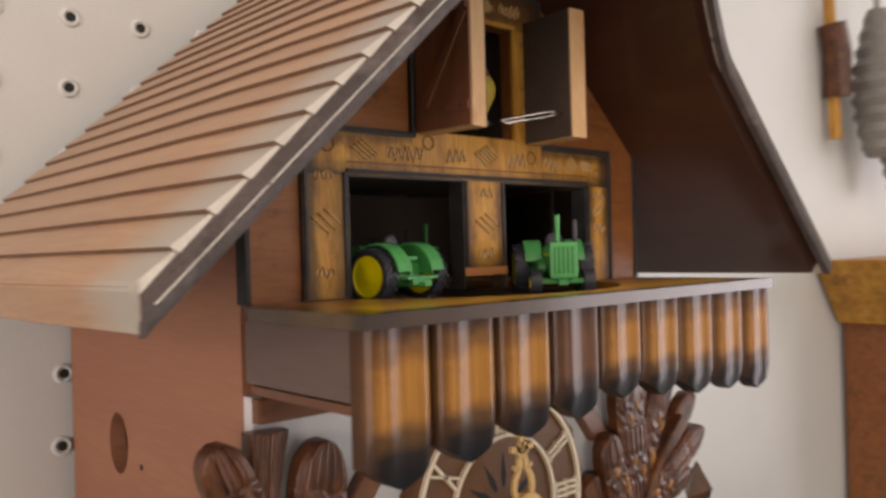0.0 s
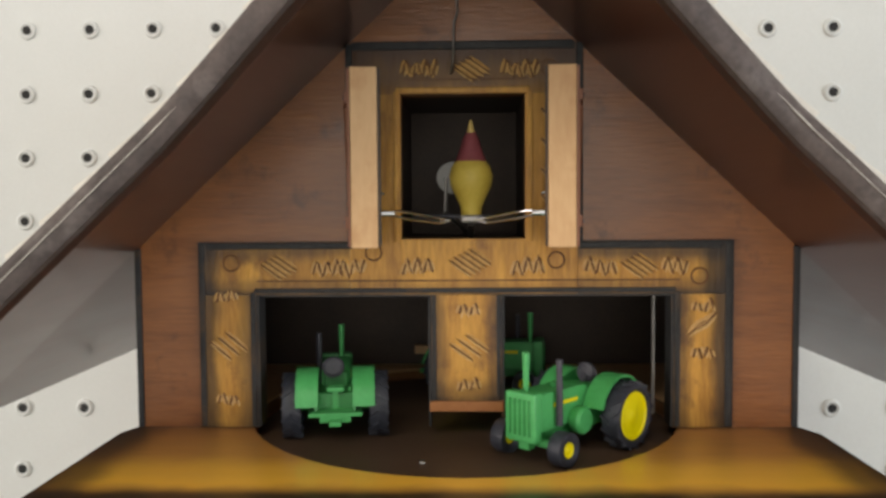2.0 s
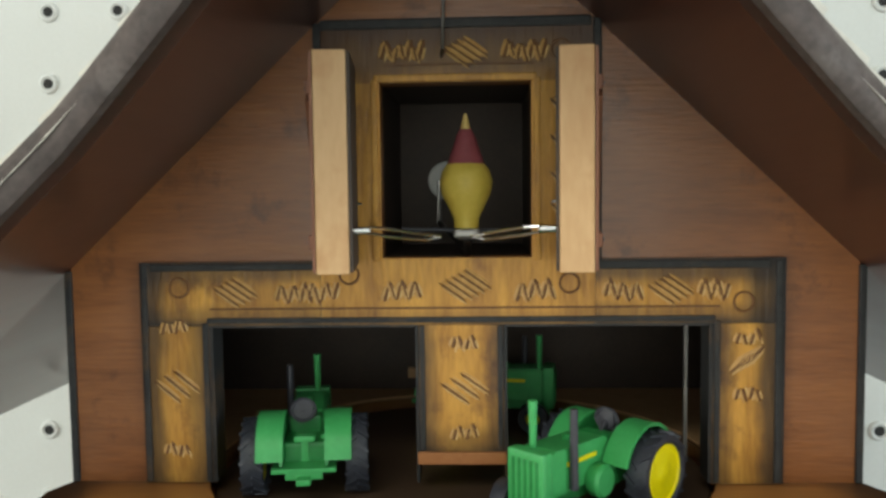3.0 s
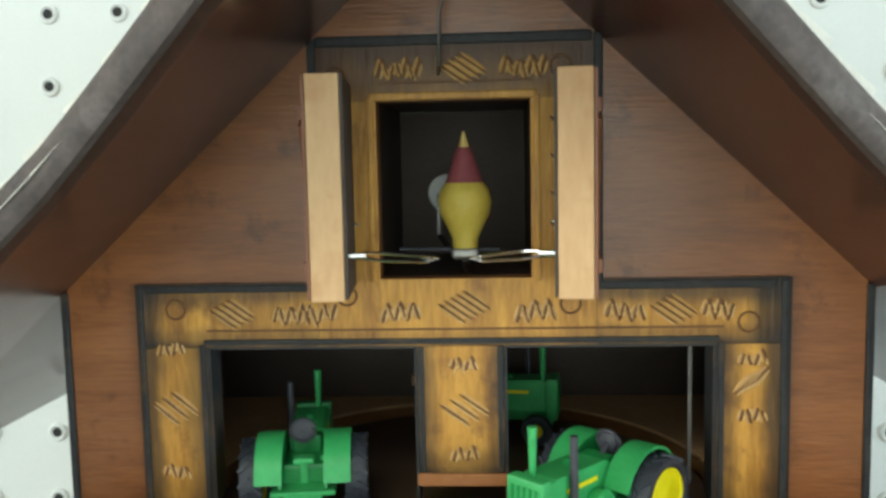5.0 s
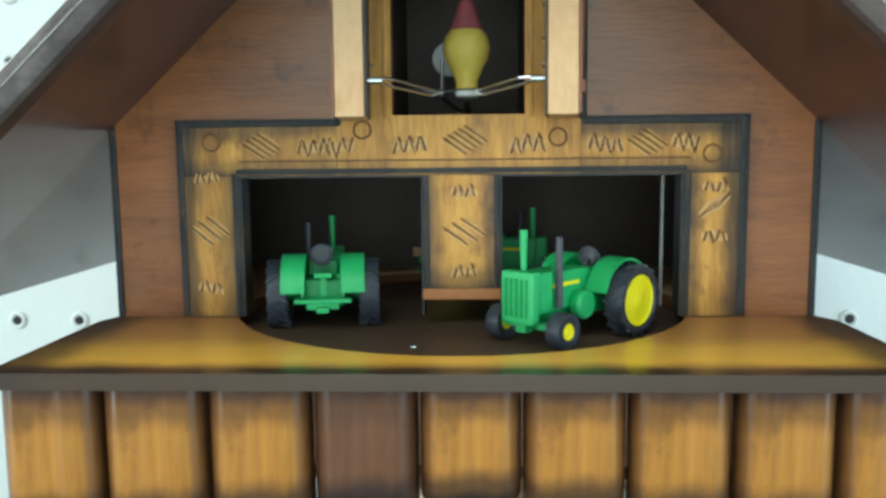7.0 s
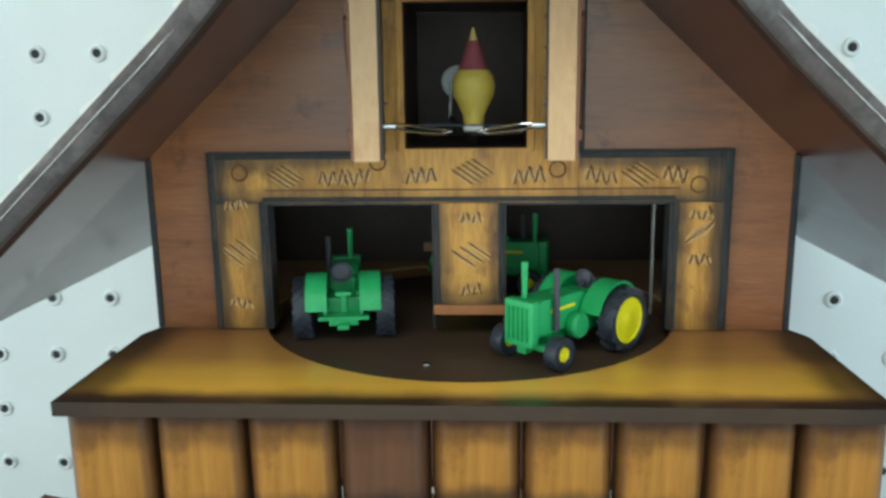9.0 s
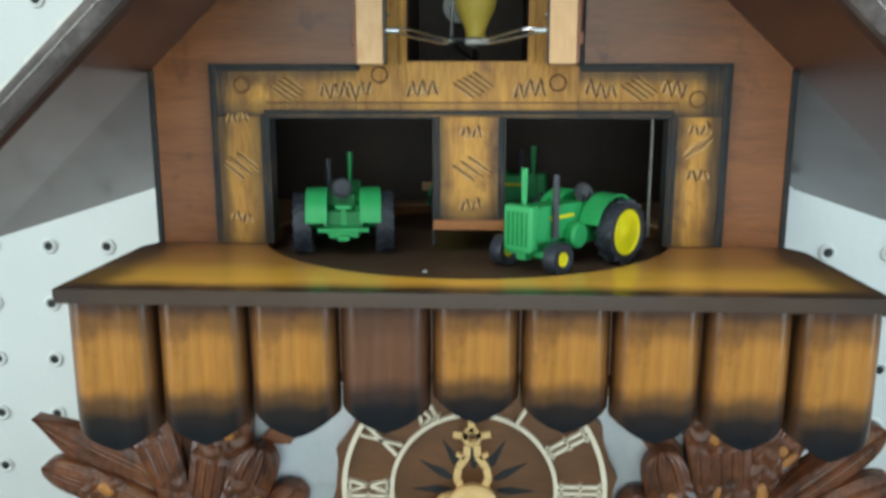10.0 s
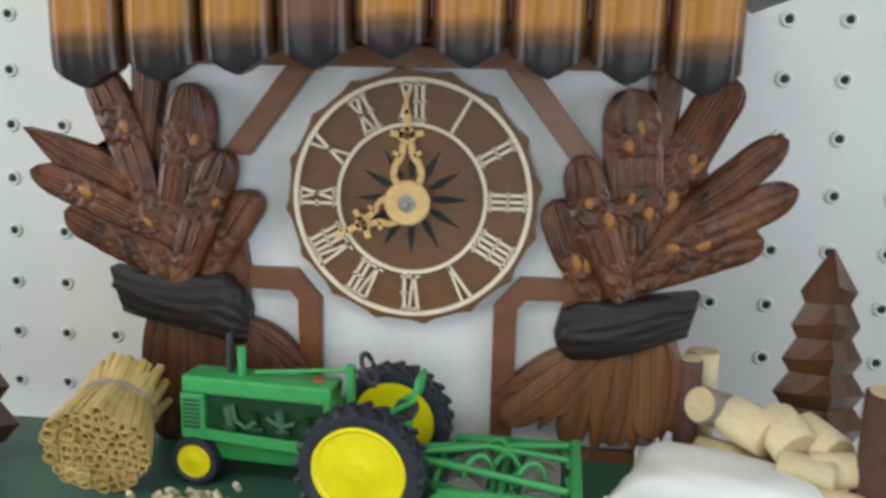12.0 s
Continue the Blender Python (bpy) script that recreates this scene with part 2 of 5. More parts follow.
m_engine = mat("dark_green_engine", (0.006, 0.035, 0.012), (0.012, 0.062, 0.022), 200, (1, 1, 1), 0.5, 0.1)
m_engine_grey = mat("grey_green_engine", (0.04, 0.13, 0.06), (0.09, 0.20, 0.11), 200, (1, 1, 1), 0.45, 0.1)
m_stem = mat("amber_brown_stalks", (0.060, 0.022, 0.009), (0.22, 0.092, 0.027), 150, GRAIN_Z, 0.4, 0.3, coat=0.2)
m_board = mat("white_pegboard", (0.575, 0.59, 0.575), (0.635, 0.65, 0.635), 14, (1, 1, 1), 0.55, 0.02)
m_hole = mat("hole_dark", (0.012, 0.012, 0.012), (0.03, 0.03, 0.03), 100, (1, 1, 1), 0.8, 0.0)
m_felt = mat("green_painted_base", (0.030, 0.095, 0.065), (0.052, 0.140, 0.100), 60, (1, 1, 1), 0.45, 0.06)
m_straw = mat("pale_straw", (0.44, 0.30, 0.09), (0.68, 0.51, 0.21), 160, GRAIN_Z, 0.55, 0.2, varied=0.18)
m_rubber = mat("grey_rubber_band", (0.20, 0.18, 0.15), (0.28, 0.26, 0.22), 200, (1, 1, 1), 0.6, 0.05)
m_sack = mat("white_cotton_sack", (0.74, 0.74, 0.72), (0.84, 0.84, 0.82), 60, (1, 1, 1), 0.85, 0.3, fine=2500)
m_log = mat("peeled_pale_log", (0.56, 0.45, 0.26), (0.74, 0.64, 0.42), 90, GRAIN_Y, 0.6, 0.15, varied=0.12)
m_log_end = mat("pale_log_end", (0.50, 0.38, 0.22), (0.66, 0.53, 0.34), 260, (1, 1, 1), 0.7, 0.2, varied=0.15)
m_bark = mat("dark_red_bark", (0.045, 0.020, 0.014), (0.13, 0.06, 0.042), 180, (1, 1, 0.4), 0.6, 0.5)
m_tree = mat("carved_dark_tree", (0.038, 0.015, 0.007), (0.105, 0.046, 0.020), 110, GRAIN_Z, 0.30, 0.15, coat=0.3)
m_wall = mat("white_room_paint", (0.66, 0.66, 0.64), (0.72, 0.72, 0.70), 3, (1, 1, 1), 0.7, 0.02)
m_floor = mat("brown_carpet", (0.11, 0.095, 0.08), (0.16, 0.14, 0.12), 20, (1, 1, 1), 0.9, 0.2)
m_cone = mat("grey_cone_iron", (0.13, 0.125, 0.115), (0.25, 0.24, 0.22), 60, (1, 1, 1), 0.5, 0.3)


# a tile's colours: burnt dark below the shelf and at the tip, amber between, darker along both long edges
def tile_material(name, a, b, top):
    m = mat(name, a, b, 110, GRAIN_Z, 0.40, 0.25, coat=0.24, wear=(0.13, 0.050, 0.013), spec=0.15)
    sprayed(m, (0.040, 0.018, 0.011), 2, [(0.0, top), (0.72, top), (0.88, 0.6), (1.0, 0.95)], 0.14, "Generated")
    sprayed(m, (0.008, 0.008, 0.011), 2, [(0.0, 1.0), (0.20, 0.97), (0.32, 0.75), (0.47, 0.0), (1.0, 0.0)], 0.18, "Generated")
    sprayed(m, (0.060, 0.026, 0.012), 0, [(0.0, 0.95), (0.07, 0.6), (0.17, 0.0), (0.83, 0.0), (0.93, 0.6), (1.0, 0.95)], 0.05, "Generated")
    return m


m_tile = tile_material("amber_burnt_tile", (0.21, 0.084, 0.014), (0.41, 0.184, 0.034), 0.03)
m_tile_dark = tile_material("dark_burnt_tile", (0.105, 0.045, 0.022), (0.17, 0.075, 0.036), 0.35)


# ---------------------------------------------------------------- builders
def thing(name, at, label, category, group="", kind=""):
    ob = new(name)
    ob.location = at
    ob.empty_display_size = 0.005
    return tagged(ob, label, category, group, kind)


def part(name, bm, material, parent=None, label="", smooth=False, at=None):
    """A bmesh as one mesh object under a thing or a part. at: the object's origin, where it is not the parent's."""
    me = bpy.data.meshes.new(name)
    bmesh.ops.recalc_face_normals(bm, faces=bm.faces)
    bm.to_mesh(me)
    bm.free()
    me.materials.append(material)
    if smooth:
        me.polygons.foreach_set("use_smooth", [True] * len(me.polygons))
        me.set_sharp_from_angle(angle=radians(38))
    ob = new(name, me)
    if at is not None:
        me.transform(Matrix.Translation(-Vector(at)))
        ob.location = at
    if parent is not None:
        ob.parent = parent
        ob.matrix_parent_inverse = Matrix.Translation(-parent.location)
    if label:
        ob["label"] = label
    return ob


def box(x0, x1, y0, y1, z0, z1, bevel=0.0, bm=None):
    bm = bm or bmesh.new()
    got = bmesh.ops.create_cube(bm, size=1, matrix=Matrix.LocRotScale(((x0 + x1) / 2, (y0 + y1) / 2, (z0 + z1) / 2), None, (x1 - x0, y1 - y0, z1 - z0)))
    if bevel:
        edges = list({e for v in got["verts"] for e in v.link_edges})
        bmesh.ops.bevel(bm, geom=edges, offset=bevel, segments=2, affect="EDGES", profile=0.6)
    return bm


def cyl(p, q, r, r2=None, n=20, bm=None, caps=True):
    bm = bm or bmesh.new()
    p, q = Vector(p), Vector(q)
    m = Matrix.Translation((p + q) / 2) @ (q - p).to_track_quat("Z", "Y").to_matrix().to_4x4()
    bmesh.ops.create_cone(bm, cap_ends=caps, segments=n, radius1=r, radius2=r if r2 is None else r2, depth=(q - p).length, matrix=m)
    return bm


def prism(points, y0, y1, bevel=0.0, bm=None):
    """A polygon of (x, z), from y0 (front) to y1."""
    bm = bm or bmesh.new()
    front = [bm.verts.new((x, y0, z)) for x, z in points]
    back = [bm.verts.new((x, y1, z)) for x, z in points]
    n = len(points)
    face = bm.faces.new(front)
    bm.faces.new(back[::-1])
    for k in range(n):
        bm.faces.new((front[k], back[k], back[(k + 1) % n], front[(k + 1) % n]))
    if bevel:
        bmesh.ops.bevel(bm, geom=list(face.edges), offset=bevel, segments=2, affect="EDGES")
    return bm


def tube(points, r, n=8, bm=None, closed=False):
    """A round wire along points."""
    bm = bm or bmesh.new()
    pts = [Vector(p) for p in points]
    rings = []
    up = Vector((0.31, 0.2, 0.93)).normalized()
    for k, p in enumerate(pts):
        a = pts[k - 1] if k or closed else p
        b = pts[(k + 1) % len(pts)] if k + 1 < len(pts) or closed else p
        d = (b - a).normalized()
        u = d.cross(up).normalized()
        v = d.cross(u)
        rings.append([bm.verts.new(p + r * (math.cos(w) * u + math.sin(w) * v)) for w in (2 * math.pi * i / n for i in range(n))])
    for k in range(len(rings) - (0 if closed else 1)):
        a, b = rings[k], rings[(k + 1) % len(rings)]
        for i in range(n):
            bm.faces.new((a[i], a[(i + 1) % n], b[(i + 1) % n], b[i]))
    if not closed:
        bm.faces.new(rings[0])
        bm.faces.new(rings[-1][::-1])
    return bm


def lathe(profile, n=32, axis="Y", at=(0, 0, 0), bm=None):
    """Profile of (radius, height) turned about an axis through at."""
    bm = bm or bmesh.new()
    at = Vector(at)
    rings = []
    for r, h in profile:
        ring = []
        for i in range(n):
            c, s = math.cos(2 * math.pi * i / n), math.sin(2 * math.pi * i / n)
            v = {"Z": (r * c, r * s, h), "Y": (r * c, h, r * s), "X": (h, r * c, r * s)}[axis]
            ring.append(bm.verts.new(at + Vector(v)))
        rings.append(ring)
    for a, b in zip(rings, rings[1:]):
        for i in range(n):
            bm.faces.new((a[i], a[(i + 1) % n], b[(i + 1) % n], b[i]))
    for ring in (rings[0], rings[-1]):
        bm.faces.new(ring)
    return bm


# ---------------------------------------------------------------- the room round the display
FLOOR = -1.15
tagged(part("floor", box(-2.5, 2.5, -3.2, 0.3, FLOOR - 0.05, FLOOR), m_floor), "brown carpeted shop floor", "floor", kind="structure")
tagged(part("ceiling", box(-2.5, 2.5, -3.2, 0.3, 1.45, 1.5), m_wall), "white painted ceiling", "ceiling", kind="structure")
tagged(part("wall_west", box(-2.55, -2.5, -3.2, 0.3, FLOOR, 1.45), m_wall), "white painted room wall", "wall", kind="structure")
tagged(part("wall_south", box(-2.5, 2.5, -3.25, -3.2, FLOOR, 1.45), m_wall), "white painted room wall", "wall", kind="structure")
tagged(part("wall_east", box(2.5, 2.55, -3.2, 0.3, FLOOR, 1.45), m_wall), "white painted room wall", "wall", kind="structure")
tagged(part("wall_north", box(-2.5, 2.5, 0.16, 0.3, FLOOR, 1.45), m_wall), "white wall behind the pegboard", "wall", kind="structure")



def lamp_frame(name, x, y, turn):
    """An added frame round an unseen fill lamp; built facing +y, then turned."""
    frame_ob = tagged(new(name), "added white frame round an unseen fill lamp", "window", kind="structure")
    for x0, x1, z0, z1 in ((-0.80, 0.80, 0.76, 0.81), (-0.80, 0.80, -0.81, -0.76), (-0.80, -0.755, -0.759, 0.759), (0.755, 0.80, -0.759, 0.759)):
        part("lamp_frame_bar", box(x0, x1, 0.001, 0.07, z0, z1), m_wall, frame_ob)
    frame_ob.matrix_basis = pose(x, y, 0.15, 0, 0, turn)


lamp_frame("lamp_frame_1", -2.5, -1.35, -90)
lamp_frame("lamp_frame_2", 2.5, -1.35, 90)
lamp_frame("lamp_frame_3", 0.0, -3.2, 0)

# pegboard: two sheets of perforated hardboard, unpierced here, with moulded rims round dark discs


def pegboard(name, x0, x1, first_x, first_z, near, BOARD_Y, PITCH, lean):
    """A perforated sheet; its columns of holes lean a little against the clock."""
    board = tagged(part(name, box(x0, x1, BOARD_Y + 0.0012, BOARD_Y + 0.006, -0.55, 0.75), m_board), "white perforated pegboard sheet on the wall", "pegboard", kind="structure")
    # dark disc painted in for the shade inside a hole
    hole = bmesh.new()
    bmesh.ops.create_circle(hole, cap_ends=True, radius=0.0017, segments=16, matrix=pose(0, -0.0002, 0, 90))
    hole = part("peg_hole", hole, m_hole)
    rim = lathe([(0.0016, 0.0007), (0.0018, 0.0001), (0.0026, -0.0004), (0.0034, 0.0), (0.0036, 0.0007)], 18, "Y")
    rim = part("peg_rim", rim, m_board, smooth=True)
    hole_mesh, rim_mesh = hole.data, rim.data
    bpy.data.objects.remove(hole)
    bpy.data.objects.remove(rim)
    for i in range(near[0], near[1]):
        for k in range(near[2], near[3]):
            x, z = first_x + (i + k * math.tan(radians(lean))) * PITCH, first_z + k * PITCH
            if not x0 + 0.006 < x < x1 - 0.006 or (abs(x) < 0.07 and z < 0.2):
                continue
            for data, nm in ((hole_mesh, "peg_hole"), (rim_mesh, "peg_rim")):
                o = new(nm, data)
                o.location = (x, BOARD_Y + 0.0005, z)
                o.parent = board
    return board


pegboard("pegboard_1", -0.75, 0.004, -0.1545, 0.1165, (-5, 7, -7, 9), 0.1290, 0.0252, 2.5)
pegboard("pegboard_2", 0.006, 0.9, 0.1405, 0.1185, (-4, 7, -8, 9), 0.1205, 0.0241, -0.8)
# green base under the clock
BASE = 0.0010
base = thing("display_base", (0, -0.1, -0.02), "green painted display base carrying the clock and toys", "display base", kind="structure")
part("base_top", box(-0.42, 0.42, -0.30, 0.0065, -0.018, BASE, 0.0015), m_felt, base)
part("clock_rest", box(-0.0775, 0.0775, 0.0067, 0.1205, -0.018, BASE, 0.0005), m_felt, base)
part("base_rail", box(-0.40, 0.40, -0.28, 0.004, -0.05, -0.0185, 0.001), m_felt, base)

# ---------------------------------------------------------------- clock house
HW = 0.0775          # half width of the house
TOP = 0.1442         # balcony surface
TIP_X, SLOPE = 0.1243, 0.935
VERGE_Y = -0.0462


def under(x):
    """Lower surface of the roof boards."""
    return 0.2345 - SLOPE * (abs(x) - 0.0275)


def roof_z(x):
    """Upper surface of the roof."""
    return under(x) + 0.0076


TIP_Z = roof_z(TIP_X)


def askew(y):
    """The front of the roof stands a little to the east of its back."""
    return 0.055 * max(0.0, -y)


clock = thing("cuckoo_clock", (0, 0.05, 0.0), "brown wooden chalet cuckoo clock with carved front, on a green base", "cuckoo clock")

# lower walls and panel
part("back_panel", box(-HW, HW, 0.1205, 0.1255, BASE, 0.18), m_side, clock)


def side_wall(x0, x1, slot):
    bm = bmesh.new()
    ring = [(0.084 + 0.0075 * math.cos(w), 0.099 + 0.0095 * math.sin(w)) for w in (2 * math.pi * i / 24 for i in range(24))]
    if not slot:
        return box(x0, x1, 0.0045, 0.1205, BASE, 0.186)
    outer = []
    for y, z in ring:
        dy, dz = y - 0.084, z - 0.099
        k = min((0.0365 if dy > 0 else 0.0795) / max(abs(dy), 1e-9), (0.087 if dz > 0 else 0.099 - BASE) / max(abs(dz), 1e-9))
        outer.append((0.084 + k * dy, 0.099 + k * dz))
    for x in (x0, x1):
        a = [bm.verts.new((x, *p)) for p in ring]
        b = [bm.verts.new((x, *p)) for p in outer]
        for i in range(24):
            bm.faces.new((a[i], a[(i + 1) % 24], b[(i + 1) % 24], b[i]))
        if x == x0:
            first = a, b
    for p, q in zip(first, (a, b)):
        for i in range(24):
            bm.faces.new((p[i], p[(i + 1) % 24], q[(i + 1) % 24], q[i]))
    return bm


left = part("side_wall", side_wall(-HW, -HW + 0.005, True), m_side, clock, "pinkish brown side wall with an oval slot")
part("nail_hole", cyl((-HW - 0.0002, 0.0665, 0.0945), (-HW + 0.001, 0.0665, 0.0945), 0.0009), m_hole, left)
part("side_wall", side_wall(HW - 0.005, HW, False), m_side, clock)
part("front_panel", box(-HW + 0.0002, HW - 0.0002, 0.0005, 0.0045, BASE, 0.1225), m_white, clock, "white painted lower front panel")

# balcony box


def plate_with_hole():
    """Balcony board: front edge, and a round cut for the turntable."""
    bm = bmesh.new()
    n = 48
    cx, cy, r = 0.0, 0.0160, 0.0532
    x0, x1, y0, y1 = -0.0810, 0.0818, -0.0495, 0.109
    hole = [(cx + r * math.cos(2 * math.pi * i / n), cy + r * math.sin(2 * math.pi * i / n)) for i in range(n)]
    rim = []
    for x, y in hole:
        dx, dy = x - cx, y - cy
        k = min(((x1 - cx) if dx > 0 else (cx - x0)) / max(abs(dx), 1e-9), ((y1 - cy) if dy > 0 else (cy - y0)) / max(abs(dy), 1e-9))
        rim.append((cx + k * dx, cy + k * dy))
    corners = [(x1, y1), (x0, y1), (x0, y0), (x1, y0)]
    rings = []
    for z in (TOP, TOP - 0.0030):
        a = [bm.verts.new((*p, z)) for p in hole]
        b = [bm.verts.new((*p, z)) for p in rim]
        c = [bm.verts.new((*p, z)) for p in corners]
        for i in range(n):
            j = (i + 1) % n
            pi, pj = rim[i], rim[j]
            corner = [q for q, p in zip(c, corners) if min(abs(pi[0] - p[0]), abs(pi[1] - p[1])) < 1e-7 and min(abs(pj[0] - p[0]), abs(pj[1] - p[1])) < 1e-7 and abs(pi[0] - pj[0]) > 1e-7 and abs(pi[1] - pj[1]) > 1e-7]
            bm.faces.new((a[i], a[j], b[j], *corner[:1], b[i]))
        rings.append((a, b, c))
    for i in range(n):
        j = (i + 1) % n
        bm.faces.new((rings[0][0][i], rings[0][0][j], rings[1][0][j], rings[1][0][i]))
    c0, c1 = rings[0][2], rings[1][2]
    for i in range(4):
        j = (i + 1) % 4
        side = [k for k in range(n) if (abs(rim[k][0] - corners[i][0]) < 1e-7 and abs(corners[i][0] - corners[j][0]) < 1e-7) or (abs(rim[k][1] - corners[i][1]) < 1e-7 and abs(corners[i][1] - corners[j][1]) < 1e-7)]
        ci = Vector(corners[i])
        side.sort(key=lambda k: (Vector(rim[k]) - ci).length)
        top = [c0[i]] + [rings[0][1][k] for k in side] + [c0[j]]
        low = [c1[i]] + [rings[1][1][k] for k in side] + [c1[j]]
        bm.faces.new(top + low[::-1])
    for v in bm.verts:  # narrower behind the facade
        if v.co.y > 0.002 and abs(v.co.x) > 0.0765:
            v.co.x = math.copysign(0.0765, v.co.x)
    return bm


balcony = part("balcony_board", plate_with_hole(), m_shelf, clock, "brown balcony board with an amber sprayed band")
part("balcony_side", box(-0.0788, -0.0764, -0.0455, 0.0003, 0.1262, TOP - 0.0032, 0.0004), m_shelf_side, clock, "grey-brown balcony side")
part("balcony_side", box(0.0764, 0.0788, -0.0455, 0.0003, 0.1262, TOP - 0.0032, 0.0004), m_shelf_side, clock)
part("balcony_floor", box(-0.0774, 0.0774, -0.0425, 0.0003, 0.1234, 0.1254), m_timber, clock)

# turntable with its axle
disc = part("turntable", lathe([(0.0522, -0.0015), (0.0522, 0.0), (0.0517, 0.0004), (0.0035, 0.0004), (0.0030, 0.0004)], 64, "Z", (0, 0.016, TOP - 0.0028)), m_disc, clock, "dark brown turntable", smooth=True)
DISC_Z = TOP - 0.0024
part("turntable_axle", cyl((0, 0.016, 0.128), (0, 0.016, TOP - 0.0044), 0.004), m_wire, clock)
part("turntable_screw", lathe([(0.0009, 0.0), (0.0008, 0.0004), (0.0002, 0.0005)], 12, "Z", (-0.009, -0.020, DISC_Z)), m_steel, disc, "bright small screw")



def inner_floor():
    """Bare veneer on the board behind the gates, cut round the turntable."""
    bm = bmesh.new()
    cy, r, lo, hi, n = 0.016, 0.0536, -0.2, math.pi + 0.2, 40
    rows = []
    for i in range(n + 1):
        w = lo + (hi - lo) * i / n
        c, d = math.cos(w), math.sin(w)
        reach = min(0.0723 / max(abs(c), 1e-9), (0.0752 - cy) / d if d > 0 else (cy - 0.0052) / max(-d, 1e-9))
        reach = max(reach, r + 0.0003)
        rows.append([bm.verts.new((q * c, cy + q * d, z)) for q, z in ((r, TOP + 0.0001), (r, TOP + 0.0006), (reach, TOP + 0.0006), (reach, TOP + 0.0001))])
    for a, b in zip(rows, rows[1:]):
        for i in range(4):
            bm.faces.new((a[i], a[(i + 1) % 4], b[(i + 1) % 4], b[i]))
    bm.faces.new(rows[0])
    bm.faces.new(rows[-1])
    return bm


part("inner_floor", inner_floor(), m_raw, clock, "bare pale wood behind the turntable")
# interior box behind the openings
part("inner_back", box(-0.0745, 0.0745, 0.0755, 0.0775, TOP + 0.0002, 0.1775), m_inside, clock, "dark brown inner wall")
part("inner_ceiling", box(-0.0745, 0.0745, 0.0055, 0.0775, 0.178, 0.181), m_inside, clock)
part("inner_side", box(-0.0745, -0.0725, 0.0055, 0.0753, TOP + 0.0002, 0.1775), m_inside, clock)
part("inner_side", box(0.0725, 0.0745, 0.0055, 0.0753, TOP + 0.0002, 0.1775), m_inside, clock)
part("inner_post", box(0.0472, 0.0479, 0.012, 0.013, TOP + 0.0002, 0.1775), m_wire, clock, "thin dark rod inside")
part("batten", box(-0.0165, -0.006, 0.0725, 0.0752, TOP + 0.0045, TOP + 0.0072), m_raw, clock, "pale wooden batten inside")

# upper facade with its openings, in butted pieces
OP_X, OP_Z, WIN_X, WIN_Z0, WIN_Z1 = 0.0492, 0.1762, 0.0146, 0.1893, 0.2232


def facade_piece(points):
    return part("facade_board", prism(points, 0.0, 0.0042), m_facade, clock)


facade_piece([(-HW, TOP), (-OP_X, TOP), (-OP_X, OP_Z), (-WIN_X, OP_Z), (-WIN_X, under(WIN_X)), (-HW, under(HW))])
facade_piece([(OP_X, TOP), (HW, TOP), (HW, under(HW)), (WIN_X, under(WIN_X)), (WIN_X, OP_Z), (OP_X, OP_Z)])
facade_piece([(-WIN_X, OP_Z), (WIN_X, OP_Z), (WIN_X, WIN_Z0), (-WIN_X, WIN_Z0)])
facade_piece([(-WIN_X, WIN_Z1), (WIN_X, WIN_Z1), (WIN_X, under(WIN_X)), (0, under(0)), (-WIN_X, under(WIN_X))])
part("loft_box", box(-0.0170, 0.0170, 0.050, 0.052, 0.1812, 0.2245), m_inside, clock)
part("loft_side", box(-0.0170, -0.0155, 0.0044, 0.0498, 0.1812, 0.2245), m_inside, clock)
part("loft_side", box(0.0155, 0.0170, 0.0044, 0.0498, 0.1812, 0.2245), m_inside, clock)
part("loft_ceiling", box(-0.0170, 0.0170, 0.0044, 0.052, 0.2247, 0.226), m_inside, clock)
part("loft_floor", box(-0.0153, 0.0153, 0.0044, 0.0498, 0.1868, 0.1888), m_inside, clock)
for s in (-1, 1):
    part("corner_strip", box(*sorted((s * (HW - 0.0002), s * (HW + 0.0012))), -0.0008, 0.004, TOP + 0.0001, under(HW) - 0.0005, 0.0003), m_burnt, clock, "blackened corner edge")

# carved plaque: frame boards, dark mouldings and knife marks
PY0, PY1 = -0.0012, -0.0001


def carved_block(name, x0, x1, z0, z1, material, parent=None, label=""):
    return part(name, prism([(x0, z0), (x1, z0), (x1, z1), (x0, z1)], PY0, PY1), material, parent or plaque, label)


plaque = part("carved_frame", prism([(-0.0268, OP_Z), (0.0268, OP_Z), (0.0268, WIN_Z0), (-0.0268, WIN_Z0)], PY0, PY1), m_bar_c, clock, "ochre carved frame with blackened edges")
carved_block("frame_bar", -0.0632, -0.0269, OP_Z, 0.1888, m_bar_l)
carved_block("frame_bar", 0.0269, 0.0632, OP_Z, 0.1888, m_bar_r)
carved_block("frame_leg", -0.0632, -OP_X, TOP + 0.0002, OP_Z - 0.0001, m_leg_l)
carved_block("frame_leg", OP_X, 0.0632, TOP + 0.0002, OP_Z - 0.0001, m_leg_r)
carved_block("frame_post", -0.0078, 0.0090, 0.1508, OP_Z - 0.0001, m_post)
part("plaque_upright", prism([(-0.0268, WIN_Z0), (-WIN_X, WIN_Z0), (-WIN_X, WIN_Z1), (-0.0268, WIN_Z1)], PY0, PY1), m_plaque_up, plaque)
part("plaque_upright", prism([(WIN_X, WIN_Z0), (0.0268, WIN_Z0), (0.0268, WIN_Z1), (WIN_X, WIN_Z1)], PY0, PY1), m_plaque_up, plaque)
